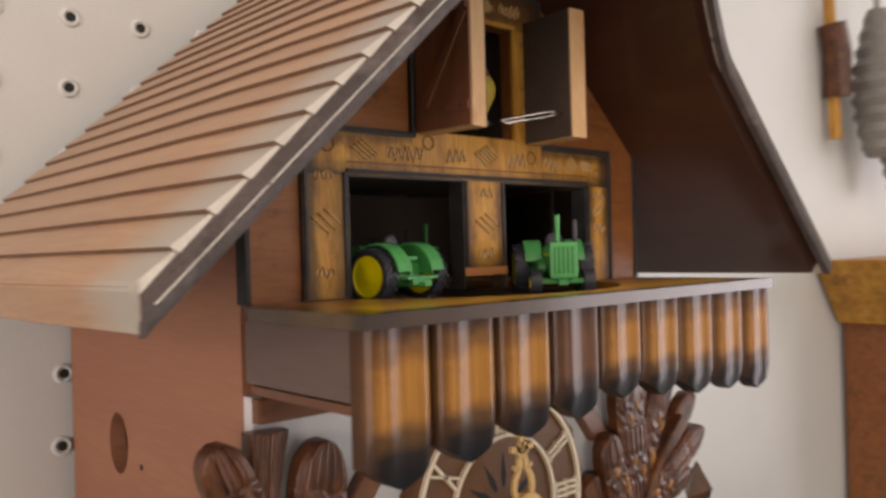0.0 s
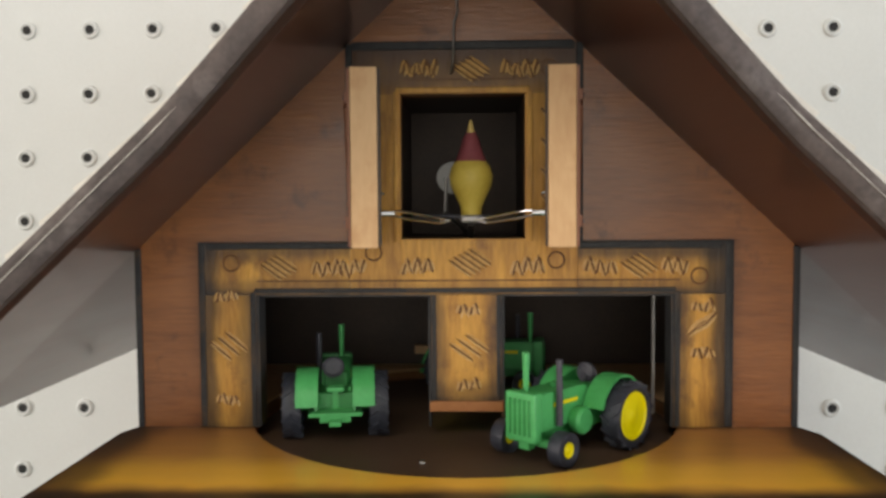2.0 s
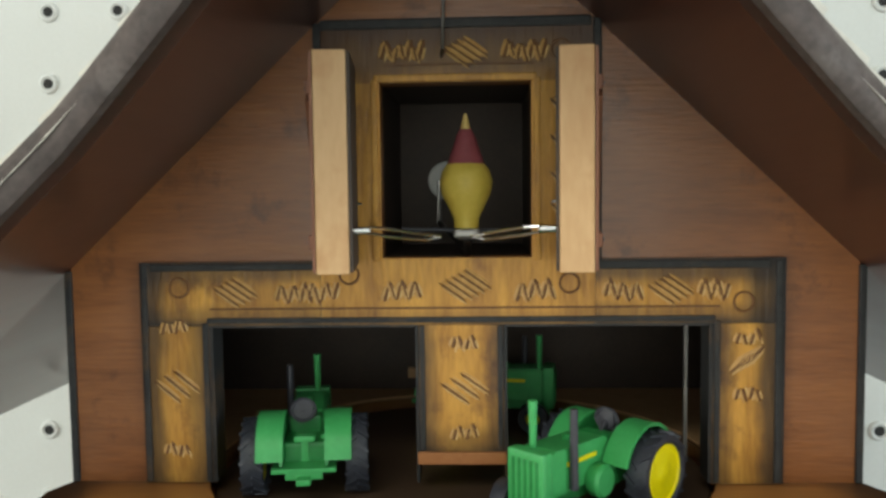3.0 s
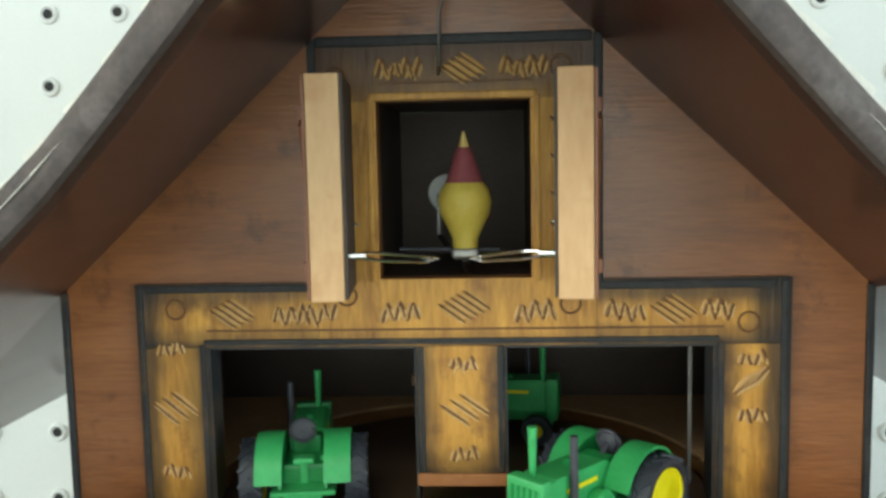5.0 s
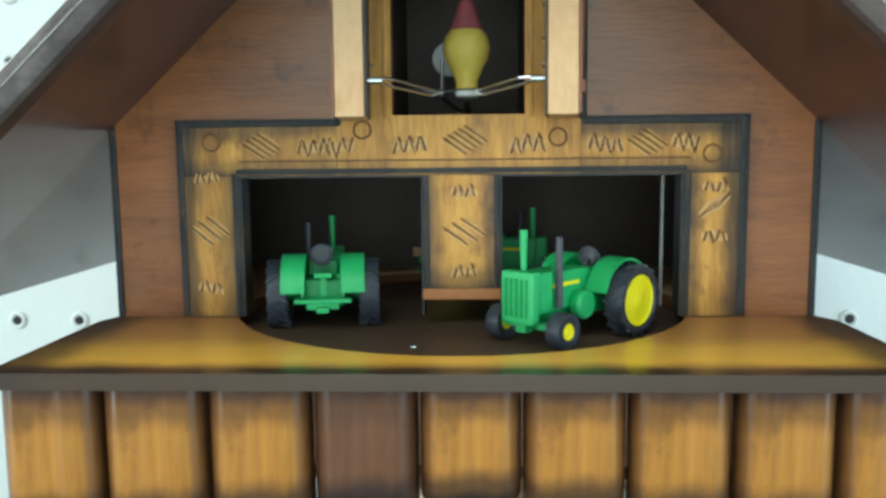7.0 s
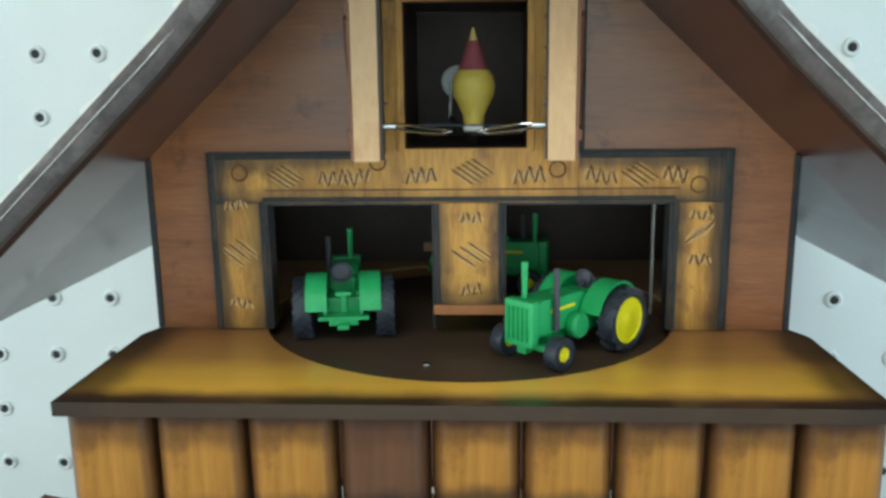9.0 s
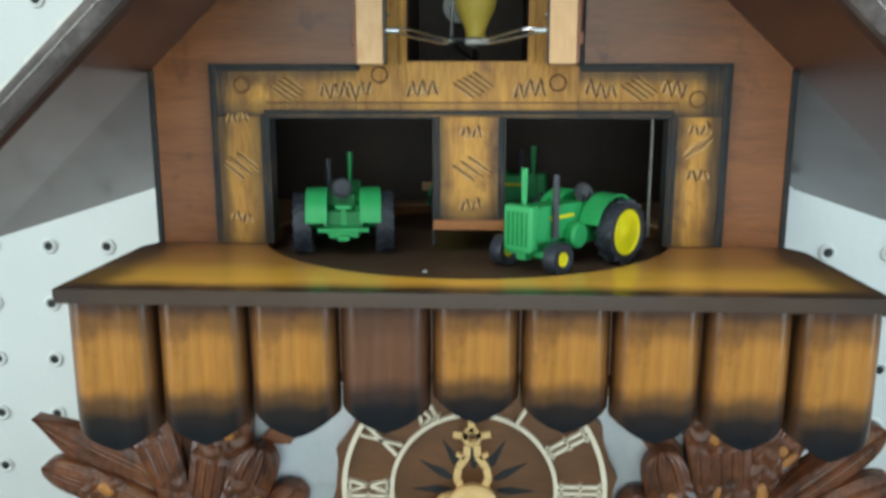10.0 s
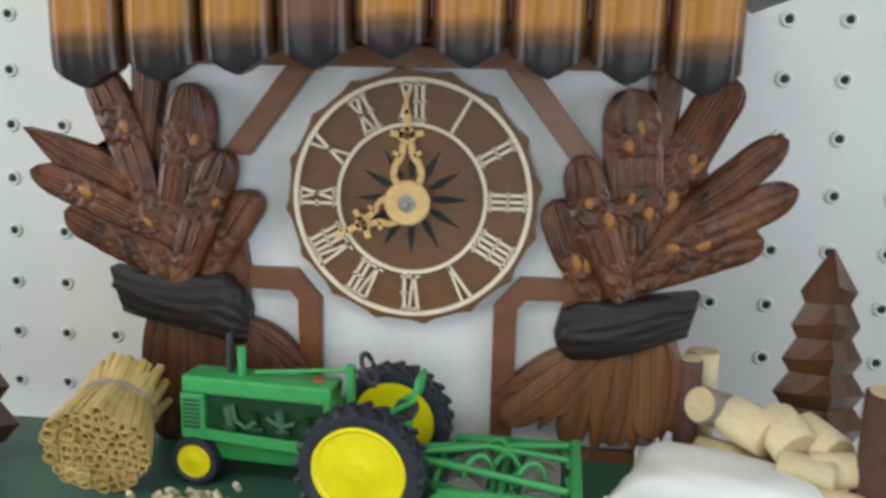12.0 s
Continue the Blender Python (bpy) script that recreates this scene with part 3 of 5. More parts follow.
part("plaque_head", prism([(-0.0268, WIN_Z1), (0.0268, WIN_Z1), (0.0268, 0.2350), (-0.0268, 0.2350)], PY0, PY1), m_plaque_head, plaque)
part("post_end", box(-0.0082, 0.0094, PY0 - 0.0004, 0.0040, 0.1482, 0.1507, 0.0003), m_endgrain, plaque, "bare orange wood at the post's lower end")
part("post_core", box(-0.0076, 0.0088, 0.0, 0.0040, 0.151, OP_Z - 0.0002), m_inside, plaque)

for x0, x1 in ((-OP_X, -0.0079), (0.0091, OP_X)):
    part("gate_jamb", box(x0, x0 + 0.0005, PY0 + 0.0001, 0.0048, TOP + 0.0003, OP_Z), m_burnt, plaque, "blackened gate jamb")
    part("gate_jamb", box(x1 - 0.0005, x1, PY0 + 0.0001, 0.0048, TOP + 0.0003, OP_Z), m_burnt, plaque)
    part("gate_head", box(x0 + 0.0006, x1 - 0.0006, PY0 + 0.0001, 0.0048, OP_Z - 0.0005, OP_Z), m_burnt, plaque)


def moulding(points, w=0.0019, d=0.0005, material=m_burnt, name="black_moulding"):
    """A rounded strip along a polyline of (x, z) on the plaque's face."""
    bm = bmesh.new()
    for (xa, za), (xb, zb) in zip(points, points[1:]):
        box(min(xa, xb) - w / 2, max(xa, xb) + w / 2, PY0 - d, PY0 + 0.0004, min(za, zb) - w / 2, max(za, zb) + w / 2, w * 0.22, bm)
    return part(name, bm, material, plaque)


moulding([(-0.0622, TOP + 0.0012), (-0.0622, 0.1878)], 0.0011)
moulding([(-0.0602, 0.1878), (-0.0268, 0.1878)], 0.0014)
moulding([(-0.0266, 0.1882), (-0.0266, 0.2340)], 0.0015)
moulding([(-0.0250, 0.2344), (0.0250, 0.2344)], 0.0020)
moulding([(0.0272, 0.1888), (0.0272, 0.2340)], 0.0016)
moulding([(0.0280, 0.1877), (0.0594, 0.1877)], 0.0016)
moulding([(0.0619, TOP + 0.0012), (0.0619, 0.1877)], 0.0013)
for xa in (-0.0502, 0.0502):
    moulding([(xa, TOP + 0.001), (xa, OP_Z)], 0.0011, 0.0004)
moulding([(-0.0492, OP_Z + 0.0010), (0.0492, OP_Z + 0.0010)], 0.0011, 0.0005)
moulding([(-0.0490, OP_Z + 0.0033), (0.0505, OP_Z + 0.0033)], 0.0004, 0.0002, m_groove_shade, "carved_line")
for xa in (-0.0070, 0.0082):
    moulding([(xa, 0.1516), (xa, OP_Z - 0.0006)], 0.0009, 0.0004)
for s in (-1, 1):
    moulding([(s * 0.0157, WIN_Z0), (s * 0.0157, WIN_Z1)], 0.0012, 0.0005, m_plaque, "window_lip")
moulding([(-0.0150, WIN_Z1 + 0.0008), (0.0150, WIN_Z1 + 0.0008)], 0.0014, 0.0005, m_plaque, "window_lip")
moulding([(-0.0135, WIN_Z1 + 0.0034), (0.0150, WIN_Z1 + 0.0034)], 0.0004, 0.0002, m_groove_shade, "carved_line")


def slash(x, z, length, angle, w=0.0007, material=m_groove_shade):
    """One knife cut: a thin spindle lying on the plaque, dark for a groove's shade, with a painted lit edge beside it.
    """
    if material is m_groove_shade:
        slash(x - math.sin(angle) * w * 0.75, z + math.cos(angle) * w * 0.75, length * 0.9, angle, w * 0.85, m_lit_edge)
    bm = bmesh.new()
    dx, dz = math.cos(angle), math.sin(angle)
    pts = []
    for k in range(7):
        u = k / 6 * 2 - 1
        pts.append((u * length / 2, w / 2 * math.sqrt(max(0.0, 1 - u * u)) + 0.00005))
    top = [bm.verts.new((x + u * dx - v * dz, PY0 - 0.00006, z + u * dz + v * dx)) for u, v in pts]
    low = [bm.verts.new((x + u * dx + v * dz, PY0 - 0.00006, z + u * dz - v * dx)) for u, v in pts]
    mid = [bm.verts.new((x + u * dx, PY0 - 0.00024, z + u * dz)) for u, v in pts]
    for k in range(6):
        bm.faces.new((top[k], top[k + 1], mid[k + 1], mid[k]))
        bm.faces.new((mid[k], mid[k + 1], low[k + 1], low[k]))
    part("knife_cut", bm, material, plaque)


def hatch(x, z, n=4, gap=0.0016, length=0.0065, angle=-0.62, pale=True):
    for k in range(n):
        slash(x + (k - (n - 1) / 2) * gap * 0.75, z + (k - (n - 1) / 2) * gap * -0.05 + (k - (n - 1) / 2) * gap * 0.45, length, angle)
        if pale:
            slash(x + (k - (n - 1) / 2) * gap * 0.75 + 0.0002, z + (k - (n - 1) / 2) * gap * 0.4 - 0.0005, length * 0.9, angle, 0.00045, m_cut_highlight)


rng = random.Random(7)


def scribble(x, z, n=7, w=0.0072, h=0.0044):
    """A row of gouged zigzag strokes."""
    for k in range(n):
        slash(x + (k / (n - 1) - 0.5) * w, z + rng.uniform(-0.0006, 0.0006), h * rng.uniform(0.7, 1.1), 1.57 + (0.32 if k % 2 else -0.3), 0.00075, m_groove_shade)
        slash(x + (k / (n - 1) - 0.5) * w + 0.00045, z + rng.uniform(-0.0008, 0.0004), h * 0.6, 1.57 + (0.3 if k % 2 else -0.28), 0.00045, m_cut_highlight)


def ring_mark(x, z):
    part("ring_mark", tube([(x + 0.0019 * math.cos(w), PY0, z + 0.0019 * math.sin(w)) for w in (2 * math.pi * i / 20 for i in range(20))], 0.00026, 6, closed=True), m_groove_shade, plaque)


ZB = 0.1828
for x, z in ((-0.0552, 0.1838), (-0.0212, 0.1862), (0.0218, 0.1842), (0.0552, 0.1803), (-0.0222, 0.2278), (0.0203, 0.2290)):
    ring_mark(x, z)
hatch(-0.0440, ZB, 4)
hatch(0.0015, ZB + 0.0010, 5)
hatch(0.0412, ZB, 4)
for x, n, w in ((-0.0322, 6, 0.0060), (-0.0264, 5, 0.0050), (-0.0108, 6, 0.0062), (0.0152, 6, 0.0062), (0.0322, 6, 0.0062), (0.0496, 5, 0.0046)):
    scribble(x, ZB, n, w)
for x, zs in ((-0.0565, (0.1760, 0.1510)), (0.0562, (0.1735, 0.1625)), (0.0012, (0.1722, 0.1545))):
    for z in zs:
        scribble(x, z, 4, 0.004, 0.003)
hatch(-0.0563, 0.1640, 3, 0.0026, 0.0070, -0.70, True)
hatch(0.0012, 0.1635, 3, 0.0026, 0.0072, -0.62, True)
hatch(0.0560, 0.1690, 5, 0.0012, 0.0045, 0.9)
for z in (0.2190, 0.2120, 0.2050, 0.1990):
    scribble(-0.0210, z, 3, 0.002, 0.003)
    hatch(0.0208, z, 4, 0.0012, 0.0040, -0.9)
hatch(0.0020, 0.2288, 4)
scribble(-0.010, 0.2288)
scribble(0.0135, 0.2288)

# loft doors, swung open; ledged and braced outer faces
for s, x0, x1 in ((-1, -0.0255, -0.0198), (1, 0.0199, 0.0258)):
    leaf = part("loft_door", box(x0, x1, -0.0215, -0.0016, 0.1882, 0.2264, 0.0003), m_raw, clock, "open loft door with bare pale edges")
    xo, xi = (x0, x1) if s < 0 else (x1, x0)
    part("door_face", box(*sorted((xo + s * 0.0001, xo + s * 0.0006)), -0.0212, -0.0018, 0.1885, 0.2261), m_door, leaf, "brown stained outer face")
    part("door_face", box(*sorted((xi - s * 0.0001, xi - s * 0.0006)), -0.0212, -0.0018, 0.1885, 0.2261), m_inside, leaf)
    for z in (0.1925, 0.2190):
        part("door_ledge", box(*sorted((xo + s * 0.0006, xo + s * 0.0013)), -0.0209, -0.0040, z, z + 0.0024, 0.0002), m_door, leaf)
        for y in (-0.0185, -0.0125, -0.0065):
            part("door_nail", cyl((xo + s * 0.0012, y, z + 0.0012), (xo + s * 0.0016, y, z + 0.0012), 0.0004, n=8), m_dark, leaf)
    brace = bmesh.new()
    xa, xb = sorted((xo + s * 0.0006, xo + s * 0.0013))
    box(xa, xb, -0.0013, 0.0013, -0.0135, 0.0135, 0.0002, brace)
    bmesh.ops.transform(brace, matrix=pose(0, -0.0125, 0.2070, 32), verts=brace.verts)
    part("door_brace", brace, m_door, leaf)
    # staple and link to the bird; the leaf stands a little short of square
    part("staple", cyl((xi, -0.0175, 0.1955), (xi - s * 0.0035, -0.0175, 0.1955), 0.0007), m_steel, leaf, "bright metal staple")
    part("link_wire", tube([(xi - s * 0.0034, -0.0175, 0.1960), (xi - s * 0.006, -0.0160, 0.1958), (s * 0.006, -0.0090, 0.1942), (s * 0.0035, -0.0080, 0.1938), (s * 0.006, -0.0084, 0.1932), (xi - s * 0.006, -0.0154, 0.1944), (xi - s * 0.0034, -0.0175, 0.1950)], 0.00032), m_steel, leaf, "bent steel link wire")
    hinge = Vector(((x0 + x1) / 2, -0.0016, 0.0))
    leaf.matrix_basis = Matrix.Translation(hinge) @ Matrix.Rotation(radians(-5.5 * s), 4, "Z") @ Matrix.Translation(-hinge)
for s in (-1, 1):
    x = s * 0.0206
    part("hinge_wire", tube([(x - s * 0.0022, PY0 - 0.0004, 0.2000), (x - s * 0.0006, PY0 - 0.0010, 0.2003), (x, PY0 - 0.0012, 0.2016), (x + s * 0.0003, PY0 - 0.0012, 0.2158), (x - s * 0.0008, PY0 - 0.0004, 0.2166)], 0.0003), m_steel, clock, "bent steel hinge wire")
    for z in (0.2008, 0.2162):
        part("hinge_staple", tube([(x - 0.0010, PY0, z), (x - 0.0004, PY0 - 0.0016, z), (x + 0.0006, PY0 - 0.0016, z), (x + 0.0012, PY0, z)], 0.0003), m_wire, clock)
part("latch_wire", tube([(-0.0026, -0.0012, 0.2280), (-0.0022, -0.0040, 0.2292), (-0.0020, -0.0055, 0.2330), (-0.0018, -0.0060, 0.2385), (-0.0010, -0.0062, 0.2410), (-0.0012, -0.0060, 0.2440)], 0.0003), m_wire, clock, "thin bent wire hook over the loft")

# roof: two boards, verge strips, overlapping tan boards on top
def verge_y(x):
    """The front edge runs forward towards the ridge."""
    u = max(0.0, 0.057 - abs(x)) / 0.057
    return VERGE_Y - 0.021 * u ** 1.15


for s in (-1, 1):
    bm = bmesh.new()
    n = 24
    cols = []
    for k in range(n + 1):
        x = TIP_X * (1 - k / n)
        for_z = roof_z(x)
        low = under(x)
        a = askew(verge_y(x))
        cols.append([bm.verts.new((s * x + a, verge_y(x) + 0.0040, low)), bm.verts.new((s * x + a, verge_y(x), for_z - 0.001)), bm.verts.new((s * x, 0.0, for_z - 0.001)), bm.verts.new((s * x, 0.1185, for_z - 0.001)), bm.verts.new((s * x, 0.1185, low)), bm.verts.new((s * x, 0.0, low))])
    for a, b in zip(cols, cols[1:]):
        for i in range(6):
            bm.faces.new((a[i], a[(i + 1) % 6], b[(i + 1) % 6], b[i]))
    bm.faces.new(cols[0])
    bm.faces.new(cols[-1])
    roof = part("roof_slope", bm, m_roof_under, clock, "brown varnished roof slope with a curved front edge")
    bm = bmesh.new()
    cols = []
    for k in range(n + 1):
        x = TIP_X * (1 - k / n) + (0.0006 if k == 0 else 0)
        y, z = verge_y(x), roof_z(x)
        low = under(x) + 0.0004
        cols.append([bm.verts.new((s * x, y - 0.0022, low - 0.0002)), bm.verts.new((s * x, y - 0.0030, low + 0.0016)), bm.verts.new((s * x, y - 0.0030, z - 0.0022)), bm.verts.new((s * x, y - 0.0018, z - 0.0004)), bm.verts.new((s * x, y - 0.0001, z - 0.0004)), bm.verts.new((s * x, y - 0.0001, low - 0.0004))])
    for a, b in zip(cols, cols[1:]):
        for i in range(6):
            bm.faces.new((a[i], a[(i + 1) % 6], b[(i + 1) % 6], b[i]))
    bm.faces.new(cols[0])
    bm.faces.new(cols[-1])
    bm.transform(Matrix.Translation((askew(VERGE_Y), 0, 0)))
    part("verge_strip", bm, m_verge, roof, "dark grey-brown verge strip", smooth=True)
    # overlapping boards, each a wedge thicker at its lower edge
    count, drop = 19, 0.00657
    for k in range(count):
        xa = TIP_X + 0.001 - k * drop
        xb = max(0.0, xa - drop - 0.0012)
        bm = bmesh.new()
        up = Vector((SLOPE, 1)).normalized()
        rows = []
        for x, lift0, lift1 in ((xa, -0.0004, 0.0014), (xb, -0.0004, 0.0002)):
            yy = verge_y(x) - 0.0033
            for lift, back in ((lift0 - 0.0022, 0.0), (lift1, 0.0034)):  # the front end is cut back at a slant
                px, pz = x + up[0] * lift, roof_z(x) + up[1] * lift
                rows.append([bm.verts.new((s * px + askew(yy), yy + back, pz)), bm.verts.new((s * px, 0.0, pz)), bm.verts.new((s * px, 0.1180, pz))])
        a, b, c, d = rows
        for p, q in ((a, b), (b, d), (d, c), (c, a)):
            for i in (0, 1):
                bm.faces.new((p[i], p[i + 1], q[i + 1], q[i]))
        bm.faces.new((a[0], b[0], d[0], c[0]))
        bm.faces.new((a[2], b[2], d[2], c[2]))
        board = part("roof_board", bm, m_shingle, roof)
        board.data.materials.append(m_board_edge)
        board.data.materials.append(m_end_sheen)
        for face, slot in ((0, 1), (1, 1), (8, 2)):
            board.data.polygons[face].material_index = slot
    cap_profile = [(s * (TIP_X + 0.0001), under(TIP_X) + 0.0001), (s * (TIP_X + 0.0003), under(TIP_X) + 0.0012), (s * (TIP_X + 0.0022), TIP_Z - 0.0006), (s * (TIP_X + 0.001), TIP_Z + 0.0010)]
    for y0, y1 in ((VERGE_Y - 0.0010, 0.0), (0.0, 0.118)):
        cap = prism(cap_profile, y0, y1, 0.0)
        for v in cap.verts:
            v.co.x += askew(v.co.y)
        part("roof_end_cap", cap, m_shingle, roof)
scuff_rng = random.Random(21)
for k in range(14):
    u = k / 13 + scuff_rng.uniform(-0.03, 0.03)
    x, y = -0.0805 - 0.0125 * u, -0.001 - 0.021 * u + scuff_rng.uniform(-0.002, 0.002)
    bm = bmesh.new()
    ln, wd = scuff_rng.uniform(0.002, 0.0055), scuff_rng.uniform(0.0002, 0.0006)
    pts = [(x - ln * 0.45, y - ln * 0.7), (x - ln * 0.1, y - wd), (x + ln * 0.45, y + ln * 0.7), (x + ln * 0.1 - wd, y + wd * 1.5)]
    bm.faces.new([bm.verts.new((px, py, under(px) - 0.00012)) for px, py in pts])
    part("scuff_mark", bm, m_burnt, clock, "dark scuff on the roof's underside" if k == 0 else "")
part("ridge_board", prism([(-0.007, roof_z(0.007) + 0.0022), (0, roof_z(0) + 0.0026), (0.007, roof_z(0.007) + 0.0022), (0.006, roof_z(0.006) + 0.0008), (-0.006, roof_z(0.006) + 0.0008)], verge_y(0) - 0.003, 0.118), m_shingle, clock)

# apron of nine burnt tiles
HEIGHTS = (0.0322, 0.0304, 0.0284, 0.0270, 0.0244, 0.0262, 0.0282, 0.0292, 0.0312)
EDGES = (-0.0804, -0.0619, -0.0431, -0.0246, -0.0060, 0.0119, 0.0299, 0.0478, 0.0652, 0.0822)
for k, hgt in enumerate(HEIGHTS):
    xc, w = (EDGES[k] + EDGES[k + 1]) / 2, (EDGES[k + 1] - EDGES[k]) / 2 - 0.0002
    profile = [(-w, 0.0), (-w * 0.95, 0.0016), (-w * 0.82, 0.0032), (-w * 0.66, 0.0043), (-w * 0.50, 0.0047), (-w * 0.30, 0.0041), (0, 0.0037), (w * 0.30, 0.0041), (w * 0.50, 0.0047), (w * 0.66, 0.0043), (w * 0.82, 0.0032), (w * 0.95, 0.0016), (w, 0.0)]
    bm = bmesh.new()
    cols = []
    for x, d in profile:
        u = abs(x) / w
        zb = -hgt + 0.0052 * max(0.0, u - 0.10) / 0.9
        ring = []
        for i in range(7):
            z = zb + (0.0 - zb) * i / 6
            bulge = d * (0.80 if i == 0 else 1.0)
            ring.append(bm.verts.new((x, -bulge, z)))
        ring.append(bm.verts.new((x, 0.0014, 0.0)))
        ring.append(bm.verts.new((x, 0.0014, zb)))
        cols.append(ring)
    for a, b in zip(cols, cols[1:]):
        for i in range(9):
            bm.faces.new((a[i], a[(i + 1) % 9], b[(i + 1) % 9], b[i]))
    bm.faces.new(cols[0])
    bm.faces.new(cols[-1])
    bm.transform(Matrix.Translation((xc, -0.0446, TOP - 0.0031)))
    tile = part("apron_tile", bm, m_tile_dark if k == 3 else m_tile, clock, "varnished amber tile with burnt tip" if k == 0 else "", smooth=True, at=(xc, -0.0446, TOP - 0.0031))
part("apron_lip", box(-0.0770, 0.0770, -0.0440, -0.0426, 0.1262, TOP - 0.0027), m_timber, clock)

# timbering on the white front; DX is the dial's centre line
DX, DZ = 0.0024, 0.0793
TY0, TY1 = -0.0032, 0.0004


def timber(points):
    part("timber", prism(points, TY0, TY1, 0.0004), m_timber, clock)


timber([(-0.0774, 0.1165), (0.0774, 0.1165), (0.0774, 0.1224), (-0.0774, 0.1224)])
for s in (-1, 1):
    X = lambda d: 0.0010 + s * d
    timber([(X(0.0270), 0.1164), (X(0.0358), 0.1164), (X(0.0560), 0.0905), (X(0.0472), 0.0905)])
    timber([(X(0.066), 0.0568), (X(0.066), 0.0506), (X(0.0352), 0.0506), (X(0.0326), 0.0475), (X(0.0326), 0.0045), (X(0.0260), 0.0045), (X(0.0260), 0.0480), (X(0.0336), 0.0568)])
timber([(-0.0774, BASE), (0.0774, BASE), (0.0774, 0.0043), (-0.0774, 0.0043)])
# ---------------------------------------------------------------- dial and hands
DY = -0.0040
scallop = []
for k in range(16):
    w0, w1 = 2 * math.pi * k / 16 + 0.11, 2 * math.pi * (k + 1) / 16 + 0.11
    for u in (0.0, 0.25, 0.5, 0.75):
        w = w0 + (w1 - w0) * u
        r = 0.0377 - 0.0019 * math.sin(math.pi * u)
        scallop.append((DX + r * math.cos(w), DZ + r * math.sin(w)))
dial = part("dial", prism(scallop, DY, 0.0004, 0.0004), m_dial, clock, "brown scalloped wooden dial")


def flat_ring(r0, r1, y0, y1, n=72):
    bm = bmesh.new()
    rows = []
    for r, y in ((r0, y0), (r1, y0), (r1, y1), (r0, y1)):
        rows.append([bm.verts.new((DX + r * math.cos(2 * math.pi * i / n), y, DZ + r * math.sin(2 * math.pi * i / n))) for i in range(n)])
    for a, b in zip(rows, rows[1:] + rows[:1]):
        for i in range(n):
            bm.faces.new((a[i], a[(i + 1) % n], b[(i + 1) % n], b[i]))
    return bm


part("numeral_ring", flat_ring(0.0334, 0.0347, DY - 0.0012, DY + 0.0001), m_numeral, dial, "cream numeral ring")
part("numeral_ring", flat_ring(0.0209, 0.0220, DY - 0.0012, DY + 0.0001), m_numeral, dial)


def stroke(bm, u0, v0, u1, v1, w, m):
    """A flat bar between two places (across, outward) of a numeral, thick towards the viewer."""
    d = Vector((u1 - u0, v1 - v0))
    nrm = Vector((-d.y, d.x)).normalized() * w / 2
    pts = [(u0 + nrm.x, v0 + nrm.y), (u0 - nrm.x, v0 - nrm.y), (u1 - nrm.x, v1 - nrm.y), (u1 + nrm.x, v1 + nrm.y)]
    a = [bm.verts.new(m @ Vector((u, DY - 0.0012, v))) for u, v in pts]
    b = [bm.verts.new(m @ Vector((u, DY, v))) for u, v in pts]
    bm.faces.new(a)
    for k in range(4):
        bm.faces.new((a[k], a[(k + 1) % 4], b[(k + 1) % 4], b[k]))


NUMERALS = ("I", "II", "III", "IIII", "V", "VI", "VII", "VIII", "IX", "X", "XI", "XII")
for k, text in enumerate(NUMERALS):
    bm = bmesh.new()
    ang = -math.pi / 6 * (k + 1)
    m = Matrix.Translation((DX, 0, DZ)) @ Matrix.Rotation(-ang, 4, "Y")
    widths = {"I": 0.0019, "V": 0.0036, "X": 0.0038}
    total = sum(widths[c] for c in text)
    u, r0, r1 = -total / 2, 0.0219, 0.0336
    for c in text:
        w = widths[c]
        a, b = u + 0.0003, u + w - 0.0003
        if c == "I":
            stroke(bm, (a + b) / 2, r0, (a + b) / 2, r1, 0.0009, m)
        elif c == "V":
            stroke(bm, a, r1, (a + b) / 2, r0, 0.0009, m)
            stroke(bm, b, r1, (a + b) / 2, r0, 0.0007, m)
        else:
            stroke(bm, a, r0 + 0.0004, b, r1 - 0.0004, 0.0009, m)
            stroke(bm, b, r0 + 0.0004, a, r1 - 0.0004, 0.0007, m)
        if len(text) > 1 and c == "I":
            stroke(bm, a - 0.0003, (r0 + r1) / 2, b + 0.0003, (r0 + r1) / 2, 0.0006, m)
        u += w
    if len(text) > 1:
        for r in (r0 + 0.0009, r1 - 0.0010):
            stroke(bm, -total / 2 - 0.0001, r, total / 2 + 0.0001, r, 0.0006, m)
    part("numeral", bm, m_numeral, dial)
for k in range(12):
    w = math.pi / 6 * k
    c, s = math.cos(w), math.sin(w)
    bm = bmesh.new()
    pts = [(0.0062, 0.0006), (0.0095, 0.0012), (0.0167, 0.0), (0.0095, -0.0012), (0.0062, -0.0006)]
    bm.faces.new([bm.verts.new((DX + u * c - v * s, DY - 0.00008, DZ + u * s + v * c)) for u, v in pts])
    part("star_slot", bm, m_hole, dial, "black star-shaped slot" if k == 0 else "")


